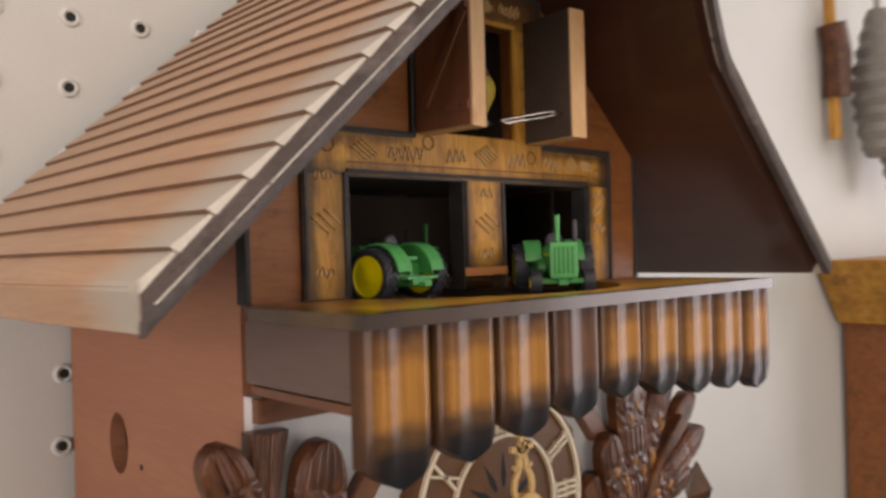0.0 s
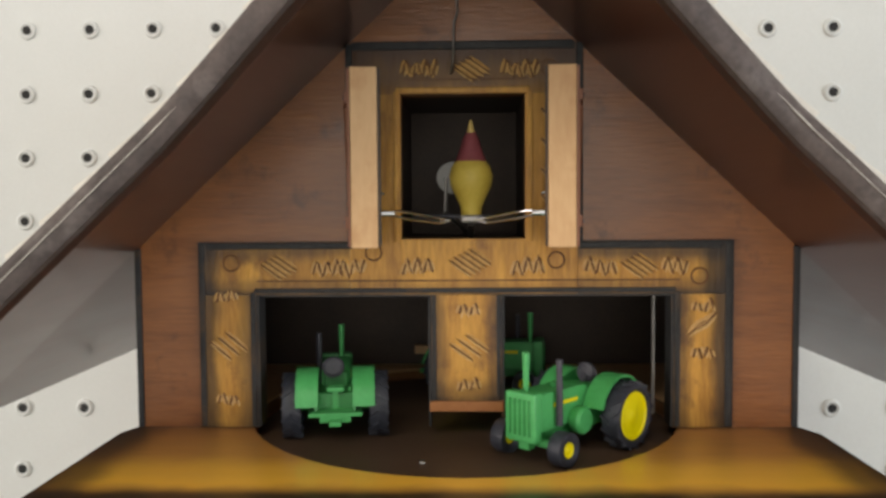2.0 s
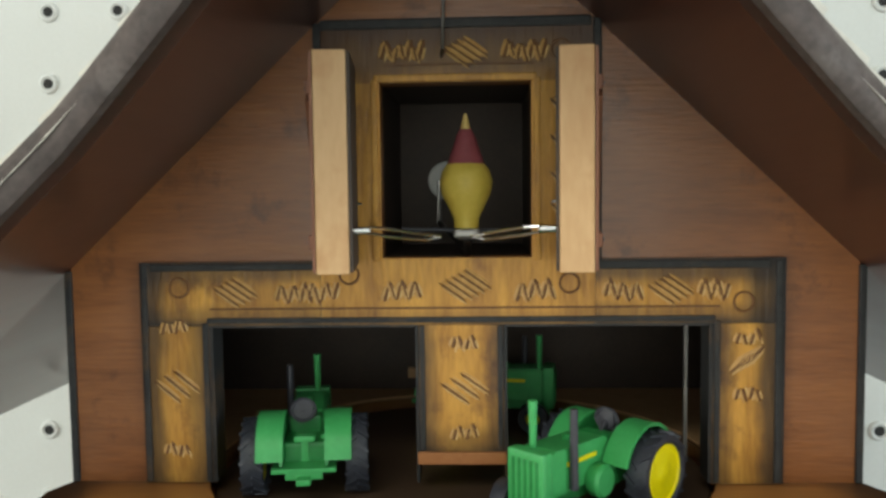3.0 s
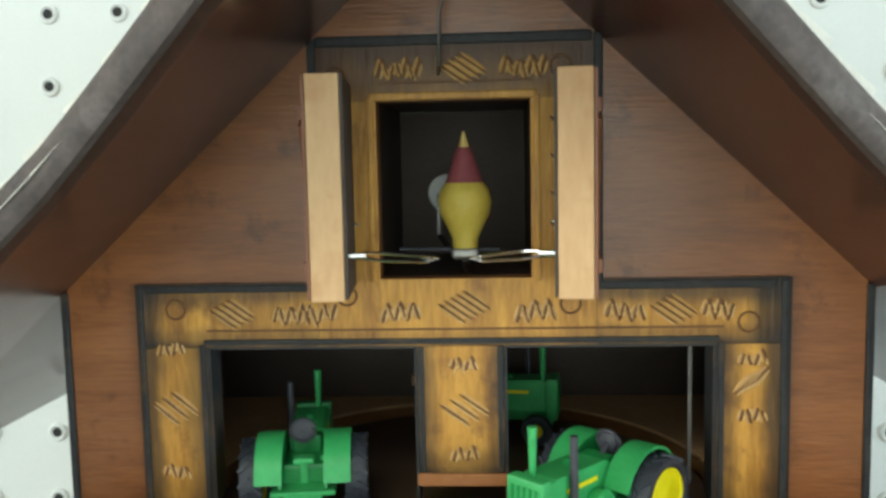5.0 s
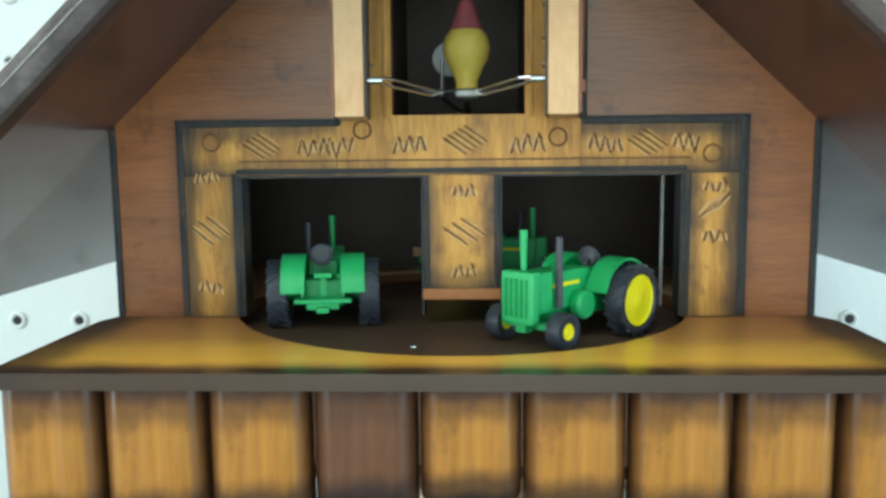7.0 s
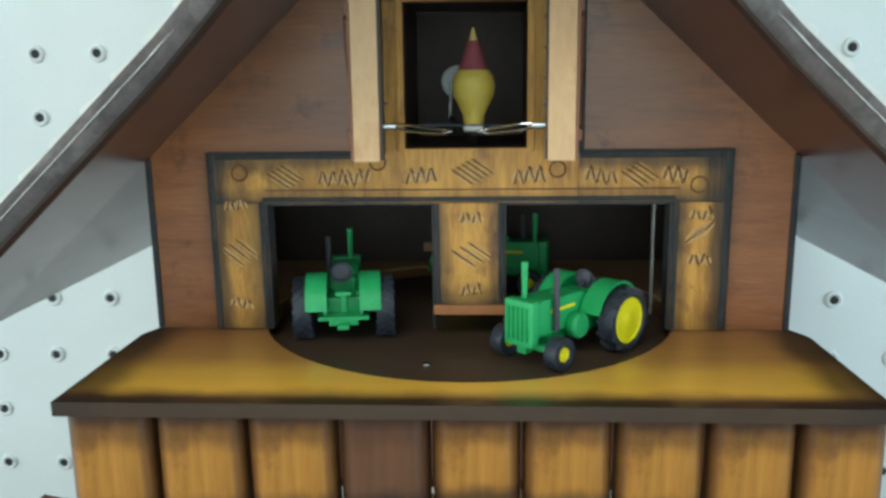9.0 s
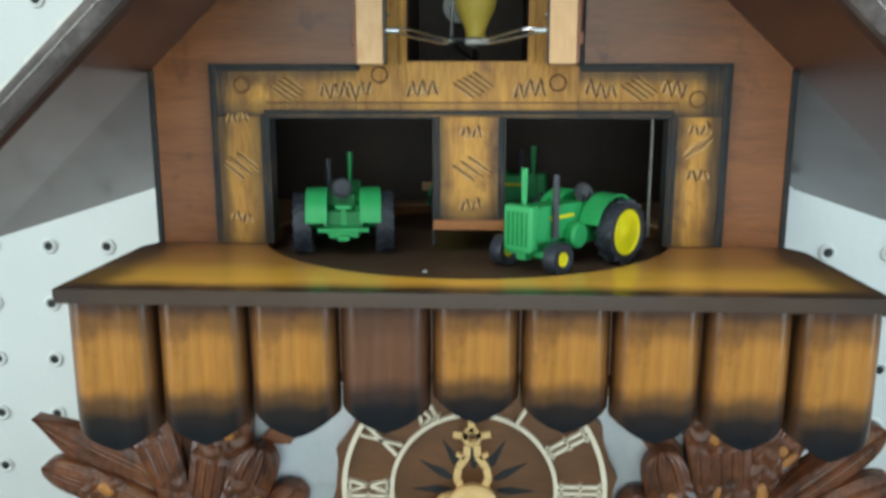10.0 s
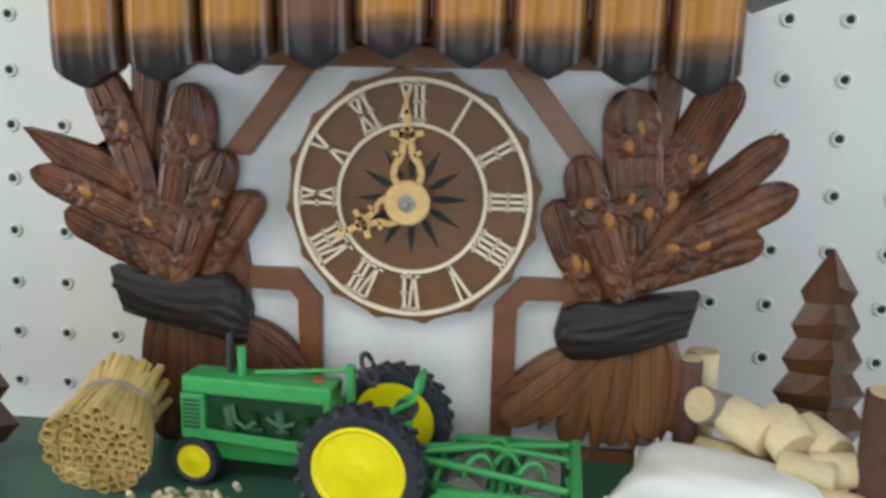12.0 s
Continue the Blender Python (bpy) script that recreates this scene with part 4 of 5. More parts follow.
def hand(name, length, angle, y, scale):
    """A pierced wooden hand: heart loop, crossbar with a small eye, and a point."""
    parts_bm = bmesh.new()
    m = Matrix.Translation((DX, 0, DZ)) @ Matrix.Rotation(-angle, 4, "Y")
    th = 0.0011

    def bar(u0, v0, u1, v1, w):
        d = Vector((u1 - u0, v1 - v0))
        nrm = Vector((-d.y, d.x)).normalized() * w / 2
        pts = [(u0 + nrm.x, v0 + nrm.y), (u0 - nrm.x, v0 - nrm.y), (u1 - nrm.x, v1 - nrm.y), (u1 + nrm.x, v1 + nrm.y)]
        a = [parts_bm.verts.new(m @ Vector((u, y, v))) for u, v in pts]
        b = [parts_bm.verts.new(m @ Vector((u, y + th, v))) for u, v in pts]
        parts_bm.faces.new(a)
        parts_bm.faces.new(b[::-1])
        for i in range(4):
            parts_bm.faces.new((a[i], a[(i + 1) % 4], b[(i + 1) % 4], b[i]))

    L = length
    for s in (-1, 1):
        chain = [(0.0020, 0.004), (0.0031, 0.0075), (0.0027, 0.0105), (0.0011, 0.0135), (0.0009, 0.0165)]
        for (a0, b0), (a1, b1) in zip(chain, chain[1:]):
            bar(s * a0 * scale, b0 * L / 0.031, s * a1 * scale, b1 * L / 0.031, 0.0014 * scale)
        bar(s * 0.0015 * scale, 0.0132 * L / 0.031, s * 0.0030 * scale, 0.0142 * L / 0.031, 0.0009 * scale)
        bar(s * 0.0008 * scale, 0.0190 * L / 0.031, s * 0.0036 * scale, 0.0196 * L / 0.031, 0.0013 * scale)
    for i in range(10):
        a, b = 2 * math.pi * i / 10, 2 * math.pi * (i + 1) / 10
        r, c = 0.0014 * scale, 0.0188 * L / 0.031
        bar(r * math.cos(a), c + r * math.sin(a), r * math.cos(b), c + r * math.sin(b), 0.0012 * scale)
    bar(0, 0.0203 * L / 0.031, 0, 0.026 * L / 0.031, 0.0014 * scale)
    bar(0, 0.025 * L / 0.031, 0, L, 0.0009 * scale)
    return part(name, parts_bm, m_hand, clock, "carved tan wooden clock hand")


hand("hour_hand", 0.0245, math.radians(117), -0.0095, 1.25)
minute = hand("minute_hand", 0.0305, math.radians(1.5), -0.0125, 1.28)
part("hand_boss", lathe([(0.0062, -0.0128), (0.0064, -0.0140), (0.0058, -0.0146), (0.0030, -0.0147), (0.0006, -0.0147)][::-1] + [(0.0062, -0.0118)], 32, "Y", (DX, 0, DZ)), m_hand, minute, "tan round hand boss", smooth=True)
part("hand_nut", lathe([(0.0001, -0.0172), (0.0007, -0.0172), (0.0008, -0.0158), (0.0016, -0.0157), (0.0017, -0.0148), (0.0026, -0.01475), (0.0026, -0.0146)], 16, "Y", (DX, 0, DZ)), m_wire, minute, "steel nut", smooth=True)
part("hand_arbor", cyl((DX, -0.0125, DZ), (DX, 0.0, DZ), 0.0018), m_wire, clock)


# ---------------------------------------------------------------- carved wheat sheaves
def ear_half(u, width, outline):
    """Half the width of a carved ear at u along it: pointed, blunt or widening."""
    if outline == "p":
        return width / 2 * (0.55 + 0.45 * math.sin(min(1.0, u / 0.40) * math.pi / 2)) * (1 - max(0, (u - 0.40) / 0.60) ** 1.6)
    if outline == "w":
        return width / 2 * (0.35 + 0.65 * u)
    return width / 2 * (0.52 + 0.48 * math.sin(min(1.0, u / 0.60) * math.pi / 2)) * math.sqrt(max(0.0, 1 - max(0, (u - 0.80) / 0.20) ** 2.2))


def ear_mesh(base, tip, width, y, outline, zones, depth=0.0052):
    """A carved ear of grain: a domed blade whose zones are cut with ribs (r), scales (s), gouges (g) or left plain (p)."""
    bm = bmesh.new()
    b0, t0 = Vector(base), Vector(tip)
    d = t0 - b0
    length = d.length
    d.normalize()
    nrm = Vector((-d.y, d.x))
    nu, nv = max(20, int(length / 0.0007)), 30
    count = max(3, round(width / 0.0013))
    turn = b0.x * 700
    grid = []
    for i in range(nu + 1):
        u = i / nu
        half = max(ear_half(u, width, outline), 0.0002)
        pos = u * len(zones)
        zone = zones[min(len(zones) - 1, int(pos))]
        step = 0.00022 * (1 - min(1.0, (pos % 1) * 5)) if int(pos) else 0.0
        row = []
        for k in range(nv + 1):
            v = k / nv * 2 - 1
            cut = step
            if zone == "r":
                cut += 0.00040 * (1 - abs(math.sin((v + 1) / 2 * math.pi * count))) ** 2.2
            elif zone in "sg":
                a = u * length / 0.0046 + turn
                col = (v + 1) / 2 * width / 0.0052 + (0.5 if int(a) % 2 else 0)
                arch = math.sqrt(max(0.0, 1 - (2 * (col % 1) - 1) ** 2))
                f = ((a + 0.8 * arch + 0.25 * math.sin(col * 2.1 + turn)) % 1) - 0.5
                cut += (0.00045 if zone == "s" else 0.0006) * (1 - min(1.0, abs(f) * 2.2)) + 0.00015 * (1 - arch)
            else:
                cut += 0.00012 * math.sin(v * 9 + u * 7)
            cut += 0.00005 * math.sin(i * 1.7 + k * 0.9 + turn)
            dome = depth * (0.80 + 0.20 * max(0.0, 1 - v ** 4))
            p = b0 + d * (u * length) + nrm * (v * half + 0.035 * length * math.sin(u * math.pi) * math.sin(turn))
            row.append(bm.verts.new((p.x, y - dome + cut, p.y)))
        grid.append(row)
    for i in range(nu):
        for k in range(nv):
            bm.faces.new((grid[i][k], grid[i + 1][k], grid[i + 1][k + 1], grid[i][k + 1]))
    edge = [grid[i][0] for i in range(nu + 1)] + [grid[nu][k] for k in range(1, nv + 1)] + [grid[i][nv] for i in range(nu - 1, -1, -1)] + [grid[0][k] for k in range(nv - 1, 0, -1)]
    back = [bm.verts.new((w.co.x, y, w.co.z)) for w in edge]
    n = len(edge)
    for i in range(n):
        bm.faces.new((edge[i], edge[(i + 1) % n], back[(i + 1) % n], back[i]))
    return bm


def along(points, u):
    """The place at u (0 to 1) of a chain of points."""
    f = min(u * (len(points) - 1), len(points) - 1.0001)
    i = int(f)
    return Vector(points[i]).lerp(Vector(points[i + 1]), f - i)


def seat(p):
    """Plan of the carvings, as hung on the finished front."""
    return (0.0010 + (p[0] - 0.0027) * (0.985 if p[0] > 0 else 1.004), 0.0795 + (p[1] - 0.0788) * 0.985 - (0.0010 if p[0] > 0 else 0.0))


def sheaf(leaves, band, stalks, label, gold):
    leaves = [(seat(base), seat(tip), w, y, outline, zones) for base, tip, w, y, outline, zones in leaves]
    band = [[seat(p) for p in edge] for edge in band]
    stalks = [(seat(a), seat(b)) for a, b in stalks]
    r = random.Random(int(abs(band[0][0][0]) * 1e5))
    # backing cut to the fan of the ears
    fan = sorted((Vector(base).lerp(Vector(tip), 0.60) for base, tip, w, y, outline, zones in leaves if w > 0.006), key=lambda p: p.x)
    mid = sum(q[0] for q in band[0][2:4]) / 2
    carving = part("sheaf_carving", prism([(mid - 0.011, 0.0385), (mid + 0.011, 0.0385), (mid + 0.012, 0.056)] + [(p.x, p.y) for p in reversed(fan)] + [(mid - 0.012, 0.056)], -0.0038, 0.0003), m_leaf, clock, label)
    for base, tip, w, y, outline, zones in leaves:
        if base[1] < 0.07 and w > 0.006:
            base = Vector(base) - (Vector(tip) - Vector(base)).normalized() * 0.006
        ear = part("carved_ear", ear_mesh(base, tip, w * 1.10, y, outline, zones), m_leaf, carving, smooth=True)
        b0, t0 = Vector(base), Vector(tip)
        nrm = Vector((-(t0 - b0).y, (t0 - b0).x)).normalized()
        # kernels left proud where the stain has worn to amber
        for z, kind in enumerate(zones):
            if kind != "g":
                continue
            for k in range(2 if gold else 1):
                u = (z + r.uniform(0.15, 0.85)) / len(zones)
                v = (k - 0.8) * 0.6 + r.uniform(-0.15, 0.15)
                half = ear_half(u, w, outline)
                c = b0.lerp(t0, u) + nrm * (half * max(-0.75, min(0.75, v)))
                bm = bmesh.new()
                turn = math.degrees(math.atan2(t0.x - b0.x, t0.y - b0.y)) + r.uniform(-20, 20)
                bmesh.ops.create_icosphere(bm, subdivisions=2, radius=1.0, matrix=pose(c.x, y - 0.0050 + 0.0004, c.y, 0, turn, 0) @ Matrix.Diagonal((0.0014 * r.uniform(0.7, 1.2), 0.0008, 0.0021 * r.uniform(0.8, 1.3), 1)))
                part("kernel", bm, m_leaf_gold, ear)
    # tied band: cut with long grooves, bulging over the stalks
    bm = bmesh.new()
    top, bottom = band
    nu, nv = 44, 26
    grid = []
    for i in range(nu + 1):
        u = i / nu
        p, q = along(top, u), along(bottom, u)
        row = []
        for k in range(nv + 1):
            v = k / nv
            c = q.lerp(p, v)
            groove = 0.00012 * math.sin(v * 30 + 2.2 * math.sin(u * 5)) + 0.00005 * math.sin(v * 61 + 9 * u) + 0.00035 * max(0.0, math.sin(v * 11 + u * 6 + 1)) ** 4
            bulge = 0.0062 + 0.0040 * math.sin(min(1, max(0, u * 0.9 + 0.05)) * math.pi) ** 0.7 * (0.35 + 0.65 * math.sin(v * math.pi) ** 0.6)
            row.append(bm.verts.new((c.x, -bulge - groove, c.y)))
        grid.append(row)
    for i in range(nu):
        for k in range(nv):
            bm.faces.new((grid[i][k], grid[i + 1][k], grid[i + 1][k + 1], grid[i][k + 1]))
    edge = [grid[i][0] for i in range(nu + 1)] + [grid[nu][k] for k in range(1, nv + 1)] + [grid[i][nv] for i in range(nu - 1, -1, -1)] + [grid[0][k] for k in range(nv - 1, 0, -1)]
    back = [bm.verts.new((w.co.x, -0.0005, w.co.z)) for w in edge]
    for i in range(len(edge)):
        bm.faces.new((edge[i], edge[(i + 1) % len(edge)], back[(i + 1) % len(edge)], back[i]))
    part("sheaf_band", bm, m_band, carving, "charred black band tied round the sheaf", smooth=True)
    for k, (top_end, foot) in enumerate(stalks):
        a, b = Vector(top_end), Vector(foot)
        a = a + (a - b).normalized() * 0.005
        b = b - (a - b).normalized() * 0.0015
        part("stalk", ear_mesh(a, b, 0.0092 + 0.0014 * (k % 3), -0.0003 - 0.0007 * ((k * 2) % 3), "b" if k % 2 else "p", "r", 0.0044), m_stem if gold else m_stem_dark, carving, smooth=True)


LEAVES_L = [  # base, tip, width, y, outline, cut zones from base to tip
    ((-0.0760, 0.0770), (-0.1124, 0.0966), 0.0125, -0.0002, "p", "r"),
    ((-0.0668, 0.0645), (-0.1095, 0.084), 0.0088, -0.003, "b", "sgrgr"),
    ((-0.0706, 0.056), (-0.1006, 0.0717), 0.0109, -0.0012, "b", "ssr"),
    ((-0.0730, 0.0700), (-0.0887, 0.1144), 0.0108, -0.0026, "b", "srgr"),
    ((-0.0752, 0.0832), (-0.0734, 0.1148), 0.0096, -0.0002, "w", "r"),
    ((-0.0705, 0.0574), (-0.0596, 0.1109), 0.0138, -0.0022, "b", "ssrgr"),
    ((-0.0636, 0.0554), (-0.0499, 0.0915), 0.0105, -0.0038, "b", "srgr"),
    ((-0.0548, 0.0566), (-0.0421, 0.0792), 0.0096, -0.001, "b", "sr"),
]
LEAVES_R = [  # base, tip, width, y, outline, cut zones from base to tip
    ((0.0690, 0.0690), (0.1087, 0.0997), 0.0090, -0.0016, "b", "rr"),
    ((0.0706, 0.0622), (0.1122, 0.0863), 0.0094, -0.003, "b", "sgpp"),
    ((0.0742, 0.0584), (0.1047, 0.0718), 0.0105, -0.0012, "b", "ssp"),
    ((0.0762, 0.0777), (0.0934, 0.1158), 0.0117, -0.002, "b", "ggrr"),
    ((0.0776, 0.0861), (0.0757, 0.1176), 0.0088, -0.0002, "w", "p"),
    ((0.0698, 0.0621), (0.0651, 0.1128), 0.0146, -0.0024, "b", "srgrgp"),
    ((0.065, 0.0581), (0.0519, 0.0936), 0.0109, -0.0034, "b", "srgr"),
    ((0.0566, 0.0569), (0.0454, 0.0805), 0.0099, -0.001, "b", "gr"),
    ((0.0686, 0.0612), (0.0954, 0.094), 0.0035, -0.0036, "p", "r"),
]
BAND_L = ( [(-0.0869, 0.055), (-0.0762, 0.0531), (-0.0634, 0.053), (-0.0506, 0.0543), (-0.0461, 0.0496), (-0.0444, 0.0428)] , [(-0.0831, 0.041), (-0.0756, 0.0392), (-0.0648, 0.0371), (-0.0545, 0.0347), (-0.0476, 0.0324), (-0.0449, 0.0336)] )
BAND_R = ( [(0.0473, 0.0405), (0.0492, 0.0482), (0.0557, 0.0512), (0.0671, 0.0523), (0.0785, 0.0537), (0.0884, 0.055)] , [(0.0485, 0.0366), (0.0525, 0.0338), (0.0608, 0.0344), (0.0715, 0.0369), (0.0795, 0.04), (0.0853, 0.042)] )
STALKS_L = [((-0.0746, 0.0364), (-0.0766, 0.0052)), ((-0.0702, 0.0366), (-0.0724, 0.0012)), ((-0.0659, 0.0358), (-0.0674, 0.0022)), ((-0.0615, 0.036), (-0.0627, 0.0011)), ((-0.0572, 0.0353), (-0.0573, 0.0032)), ((-0.0532, 0.0345), (-0.0511, 0.0044)), ((-0.0497, 0.0347), (-0.044, 0.0065)), ((-0.0472, 0.0347), (-0.0343, 0.0124)), ((-0.0465, 0.0355), (-0.0247, 0.0201))]
STALKS_R = [((0.0528, 0.0335), (0.0317, 0.0215)), ((0.0554, 0.0333), (0.034, 0.0131)), ((0.0588, 0.0334), (0.0447, 0.0117)), ((0.0621, 0.0339), (0.0532, 0.0061)), ((0.0655, 0.0346), (0.0605, 0.0044)), ((0.0688, 0.0352), (0.0659, 0.0079)), ((0.0721, 0.036), (0.0729, 0.0051)), ((0.0754, 0.0372), (0.0768, 0.0107)), ((0.0783, 0.038), (0.0806, 0.01)), ((0.0806, 0.0388), (0.0834, 0.0133))]
sheaf(LEAVES_L, BAND_L, STALKS_L, "glossy dark brown carved wheat sheaf", False)
sheaf(LEAVES_R, BAND_R, STALKS_R, "brown carved wheat sheaf with amber kernels", True)

# ---------------------------------------------------------------- bird in the loft
bird = thing("wooden_bird", (0.001, -0.004, 0.1888), "small painted bird, yellow body and maroon head, standing in the loft", "bird figure")
BX, BY = 0.0019, 0.0015
part("body", lathe([(0.0024, 0.1950), (0.0025, 0.1968), (0.0036, 0.1992), (0.0048, 0.2016), (0.0052, 0.2040), (0.0047, 0.2062), (0.0036, 0.2077)], 24, "Z", (BX, BY, 0)), m_yellow, bird, "yellow painted body", smooth=True)
head = part("head", lathe([(0.0037, 0.2076), (0.0032, 0.2090), (0.0024, 0.2112), (0.0019, 0.2130), (0.0012, 0.2143), (0.0004, 0.2148)], 24, "Z", (BX, BY, 0)), m_maroon, bird, "maroon painted head", smooth=True)
part("beak", cyl((BX, BY, 0.2136), (BX, BY - 0.0010, 0.2172), 0.0012, 0.0003, 12), m_beak, head, "golden upturned beak")
part("lifting_disc", lathe([(0.0001, -0.0004), (0.0041, -0.0003), (0.0044, 0.0), (0.0041, 0.0003), (0.0001, 0.0004)], 28, "Y", (-0.0030, 0.031, 0.2048)), m_grey, bird, "round grey disc behind the bird", smooth=True)
part("disc_arm", tube([(-0.0048, 0.0305, 0.2048), (-0.0048, 0.030, 0.1950), (BX, 0.010, 0.1895)], 0.0006), m_wire, bird)
part("foot_block", box(BX - 0.0026, BX + 0.0026, BY - 0.0020, BY + 0.0020, 0.1930, 0.1949, 0.0006), m_wire, bird)
part("perch_wire", tube([(-0.0110, BY + 0.001, 0.1948), (0.0085, BY + 0.001, 0.1944)], 0.0004), m_dark, bird)
part("perch_rod", tube([(BX, BY, 0.1930), (BX, BY + 0.004, 0.1910), (BX, BY + 0.012, 0.1890)], 0.0008), m_wire, bird)


# ---------------------------------------------------------------- tractors
def tyre(name, at, r, w, rim_r, lugs, parent, axis_y=1):
    """Tyre lying in the xz plane, with bar treads; rim is a part of it."""
    x, y, z = at
    h = w / 2
    bm = lathe([(rim_r, -h * 0.75), (rim_r + (r - rim_r) * 0.35, -h), (r * 0.93, -h * 0.95), (r * 0.96, -h * 0.6), (r * 0.965, 0), (r * 0.96, h * 0.6), (r * 0.93, h * 0.95), (rim_r + (r - rim_r) * 0.35, h), (rim_r, h * 0.75)], 36, "Y", at)
    caps = [f for f in bm.faces if len(f.verts) > 8]
    bmesh.ops.delete(bm, geom=caps, context="FACES_ONLY")
    t = part(name, bm, m_tyre, parent, smooth=True)
    bar = None
    for k in range(lugs):
        for s in (-1, 1):
            w0 = 2 * math.pi * (k + (0.5 if s > 0 else 0)) / lugs
            m = Matrix.Translation(at) @ Matrix.Rotation(w0, 4, "Y") @ pose(0, s * h * 0.52, r * 0.965, 0, 0, s * 38)
            if bar is None:
                bm = bmesh.new()
                bmesh.ops.create_cube(bm, size=1, matrix=Matrix.Diagonal((r * 0.085, h * 1.25, r * 0.075, 1)))
                bar = part("tread_bar", bm, m_tyre, t)
                ob = bar
            else:
                ob = new("tread_bar", bar.data)
                ob.parent = t
            ob.matrix_basis = m
    s = axis_y
    bm = lathe([(rim_r * 1.02, -h * 0.70), (rim_r * 1.02, h * 0.88), (rim_r * 0.95, h * 0.92), (rim_r * 0.90, h * 0.76), (rim_r * 0.40, h * 0.70), (rim_r * 0.26, h * 0.86), (rim_r * 0.12, h * 0.88)], 32, "Y", (0, 0, 0))
    bm.transform(Matrix.Translation(at) @ Matrix.Diagonal((1, s, 1, 1)))
    part("rim", bm, m_rim, t, "bright yellow wheel rim", smooth=True)
    return t


def arc_fender(x, z, r, y0, y1, a0, a1, th=0.0006, n=14):
    bm = bmesh.new()
    rows = []
    for k in range(n + 1):
        a = a0 + (a1 - a0) * k / n
        c, s = math.cos(a), math.sin(a)
        rows.append([bm.verts.new((x + q * c, y, z + q * s)) for q, y in ((r, y0), (r + th, y0), (r + th, y1), (r, y1))])
    for a, b in zip(rows, rows[1:]):
        for i in range(4):
            bm.faces.new((a[i], a[(i + 1) % 4], b[(i + 1) % 4], b[i]))
    bm.faces.new(rows[0])
    bm.faces.new(rows[-1])
    return bm


def small_tractor():
    """Toy tractor 37 mm long, driving towards +x, standing at z 0."""
    t = thing("toy_tractor", (0, 0, 0), "green toy tractor with yellow wheel rims on the turntable", "toy tractor", "tractors on the turntable")
    rr, fr = 0.0077, 0.0039
    for s in (-1, 1):
        tyre("rear_tyre", (-0.0085, s * 0.0102, rr), rr, 0.0044, rr * 0.70, 16, t, s)
        tyre("front_tyre", (0.0128, s * 0.0078, fr), fr, 0.0034, fr * 0.42, 0, t, s)
        part("fender", arc_fender(-0.0085, rr, rr + 0.0006, s * 0.0040, s * 0.0092, radians(15), radians(172)), m_green_pale, t, "curved green fender", smooth=True)
        side = bmesh.new()
        pts = [(-0.0085 + (rr + 0.0010) * math.cos(radians(a)), rr + (rr + 0.0010) * math.sin(radians(a))) for a in range(8, 179, 17)]
        prism(pts, s * 0.0041, s * 0.0047, bm=side)
        part("fender_side", side, m_green, t)
    hood = part("hood", prism([(-0.0035, 0.0075), (0.0150, 0.0070), (0.0152, 0.0146), (0.0135, 0.0152), (-0.0010, 0.0148), (-0.0035, 0.0135)], -0.0036, 0.0036, 0.0005), m_green_pale, t, "green hood")
    for s in (-1, 1):
        part("yellow_lettering_bar", box(0.0015, 0.0105, s * 0.0036 - 0.0001, s * 0.0036 + 0.0001, 0.0118, 0.0126), m_rim, hood, "thin yellow lettering bar")
    grille = part("radiator", box(0.0150, 0.0178, -0.0040, 0.0040, 0.0050, 0.0156, 0.0006), m_green_pale, t, "ribbed green radiator")
    for k in range(5):
        part("rib", cyl((0.0178, -0.0026 + k * 0.0013, 0.0065), (0.0178, -0.0026 + k * 0.0013, 0.0142), 0.00035, n=8), m_green, grille)
    part("chassis", box(-0.0120, 0.0150, -0.0026, 0.0026, 0.0045, 0.0078, 0.0006), m_green, t)
    part("transmission", box(-0.0125, -0.0030, -0.0046, 0.0046, 0.0050, 0.0112, 0.0008), m_green, t)
    part("rear_axle", cyl((-0.0085, -0.010, rr), (-0.0085, 0.010, rr), 0.0015), m_green, t)
    part("front_axle", box(0.0118, 0.0138, -0.0070, 0.0070, 0.0034, 0.0050, 0.0004), m_green_pale, t)
    part("kingpin", box(0.0140, 0.0165, -0.0014, 0.0014, 0.0030, 0.0062, 0.0004), m_green_pale, t)
    part("flywheel", lathe([(0.0028, 0.0036), (0.0031, 0.0040), (0.0031, 0.0058), (0.0026, 0.0064), (0.0010, 0.0064)], 24, "Y", (0.0022, 0, 0.0076)), m_green_pale, t, "round green flywheel cover", smooth=True)
    part("belt_pulley", lathe([(0.0024, -0.0060), (0.0026, -0.0056), (0.0026, -0.0036), (0.0020, -0.0034)], 20, "Y", (0.0022, 0, 0.0080)), m_green, t, smooth=True)
    part("intake_pipe", cyl((0.0140, -0.0012, 0.0148), (0.0140, -0.0012, 0.0236), 0.0006, 0.00085, 12), m_green_pale, t, "green upright stack", smooth=True)
    part("exhaust_pipe", cyl((0.0098, 0.0046, 0.0078), (0.0098, 0.0046, 0.0222), 0.00085, 0.0007, 12), m_dark, t, "dark grey exhaust stack", smooth=True)
    part("fuel_cap", lathe([(0.0009, 0.0), (0.0009, 0.0008), (0.0006, 0.0011)], 12, "Z", (0.0055, 0, 0.0150)), m_green, hood)
    part("cowl", box(-0.0052, -0.0020, -0.0030, 0.0030, 0.0100, 0.0146, 0.0005), m_green, t)
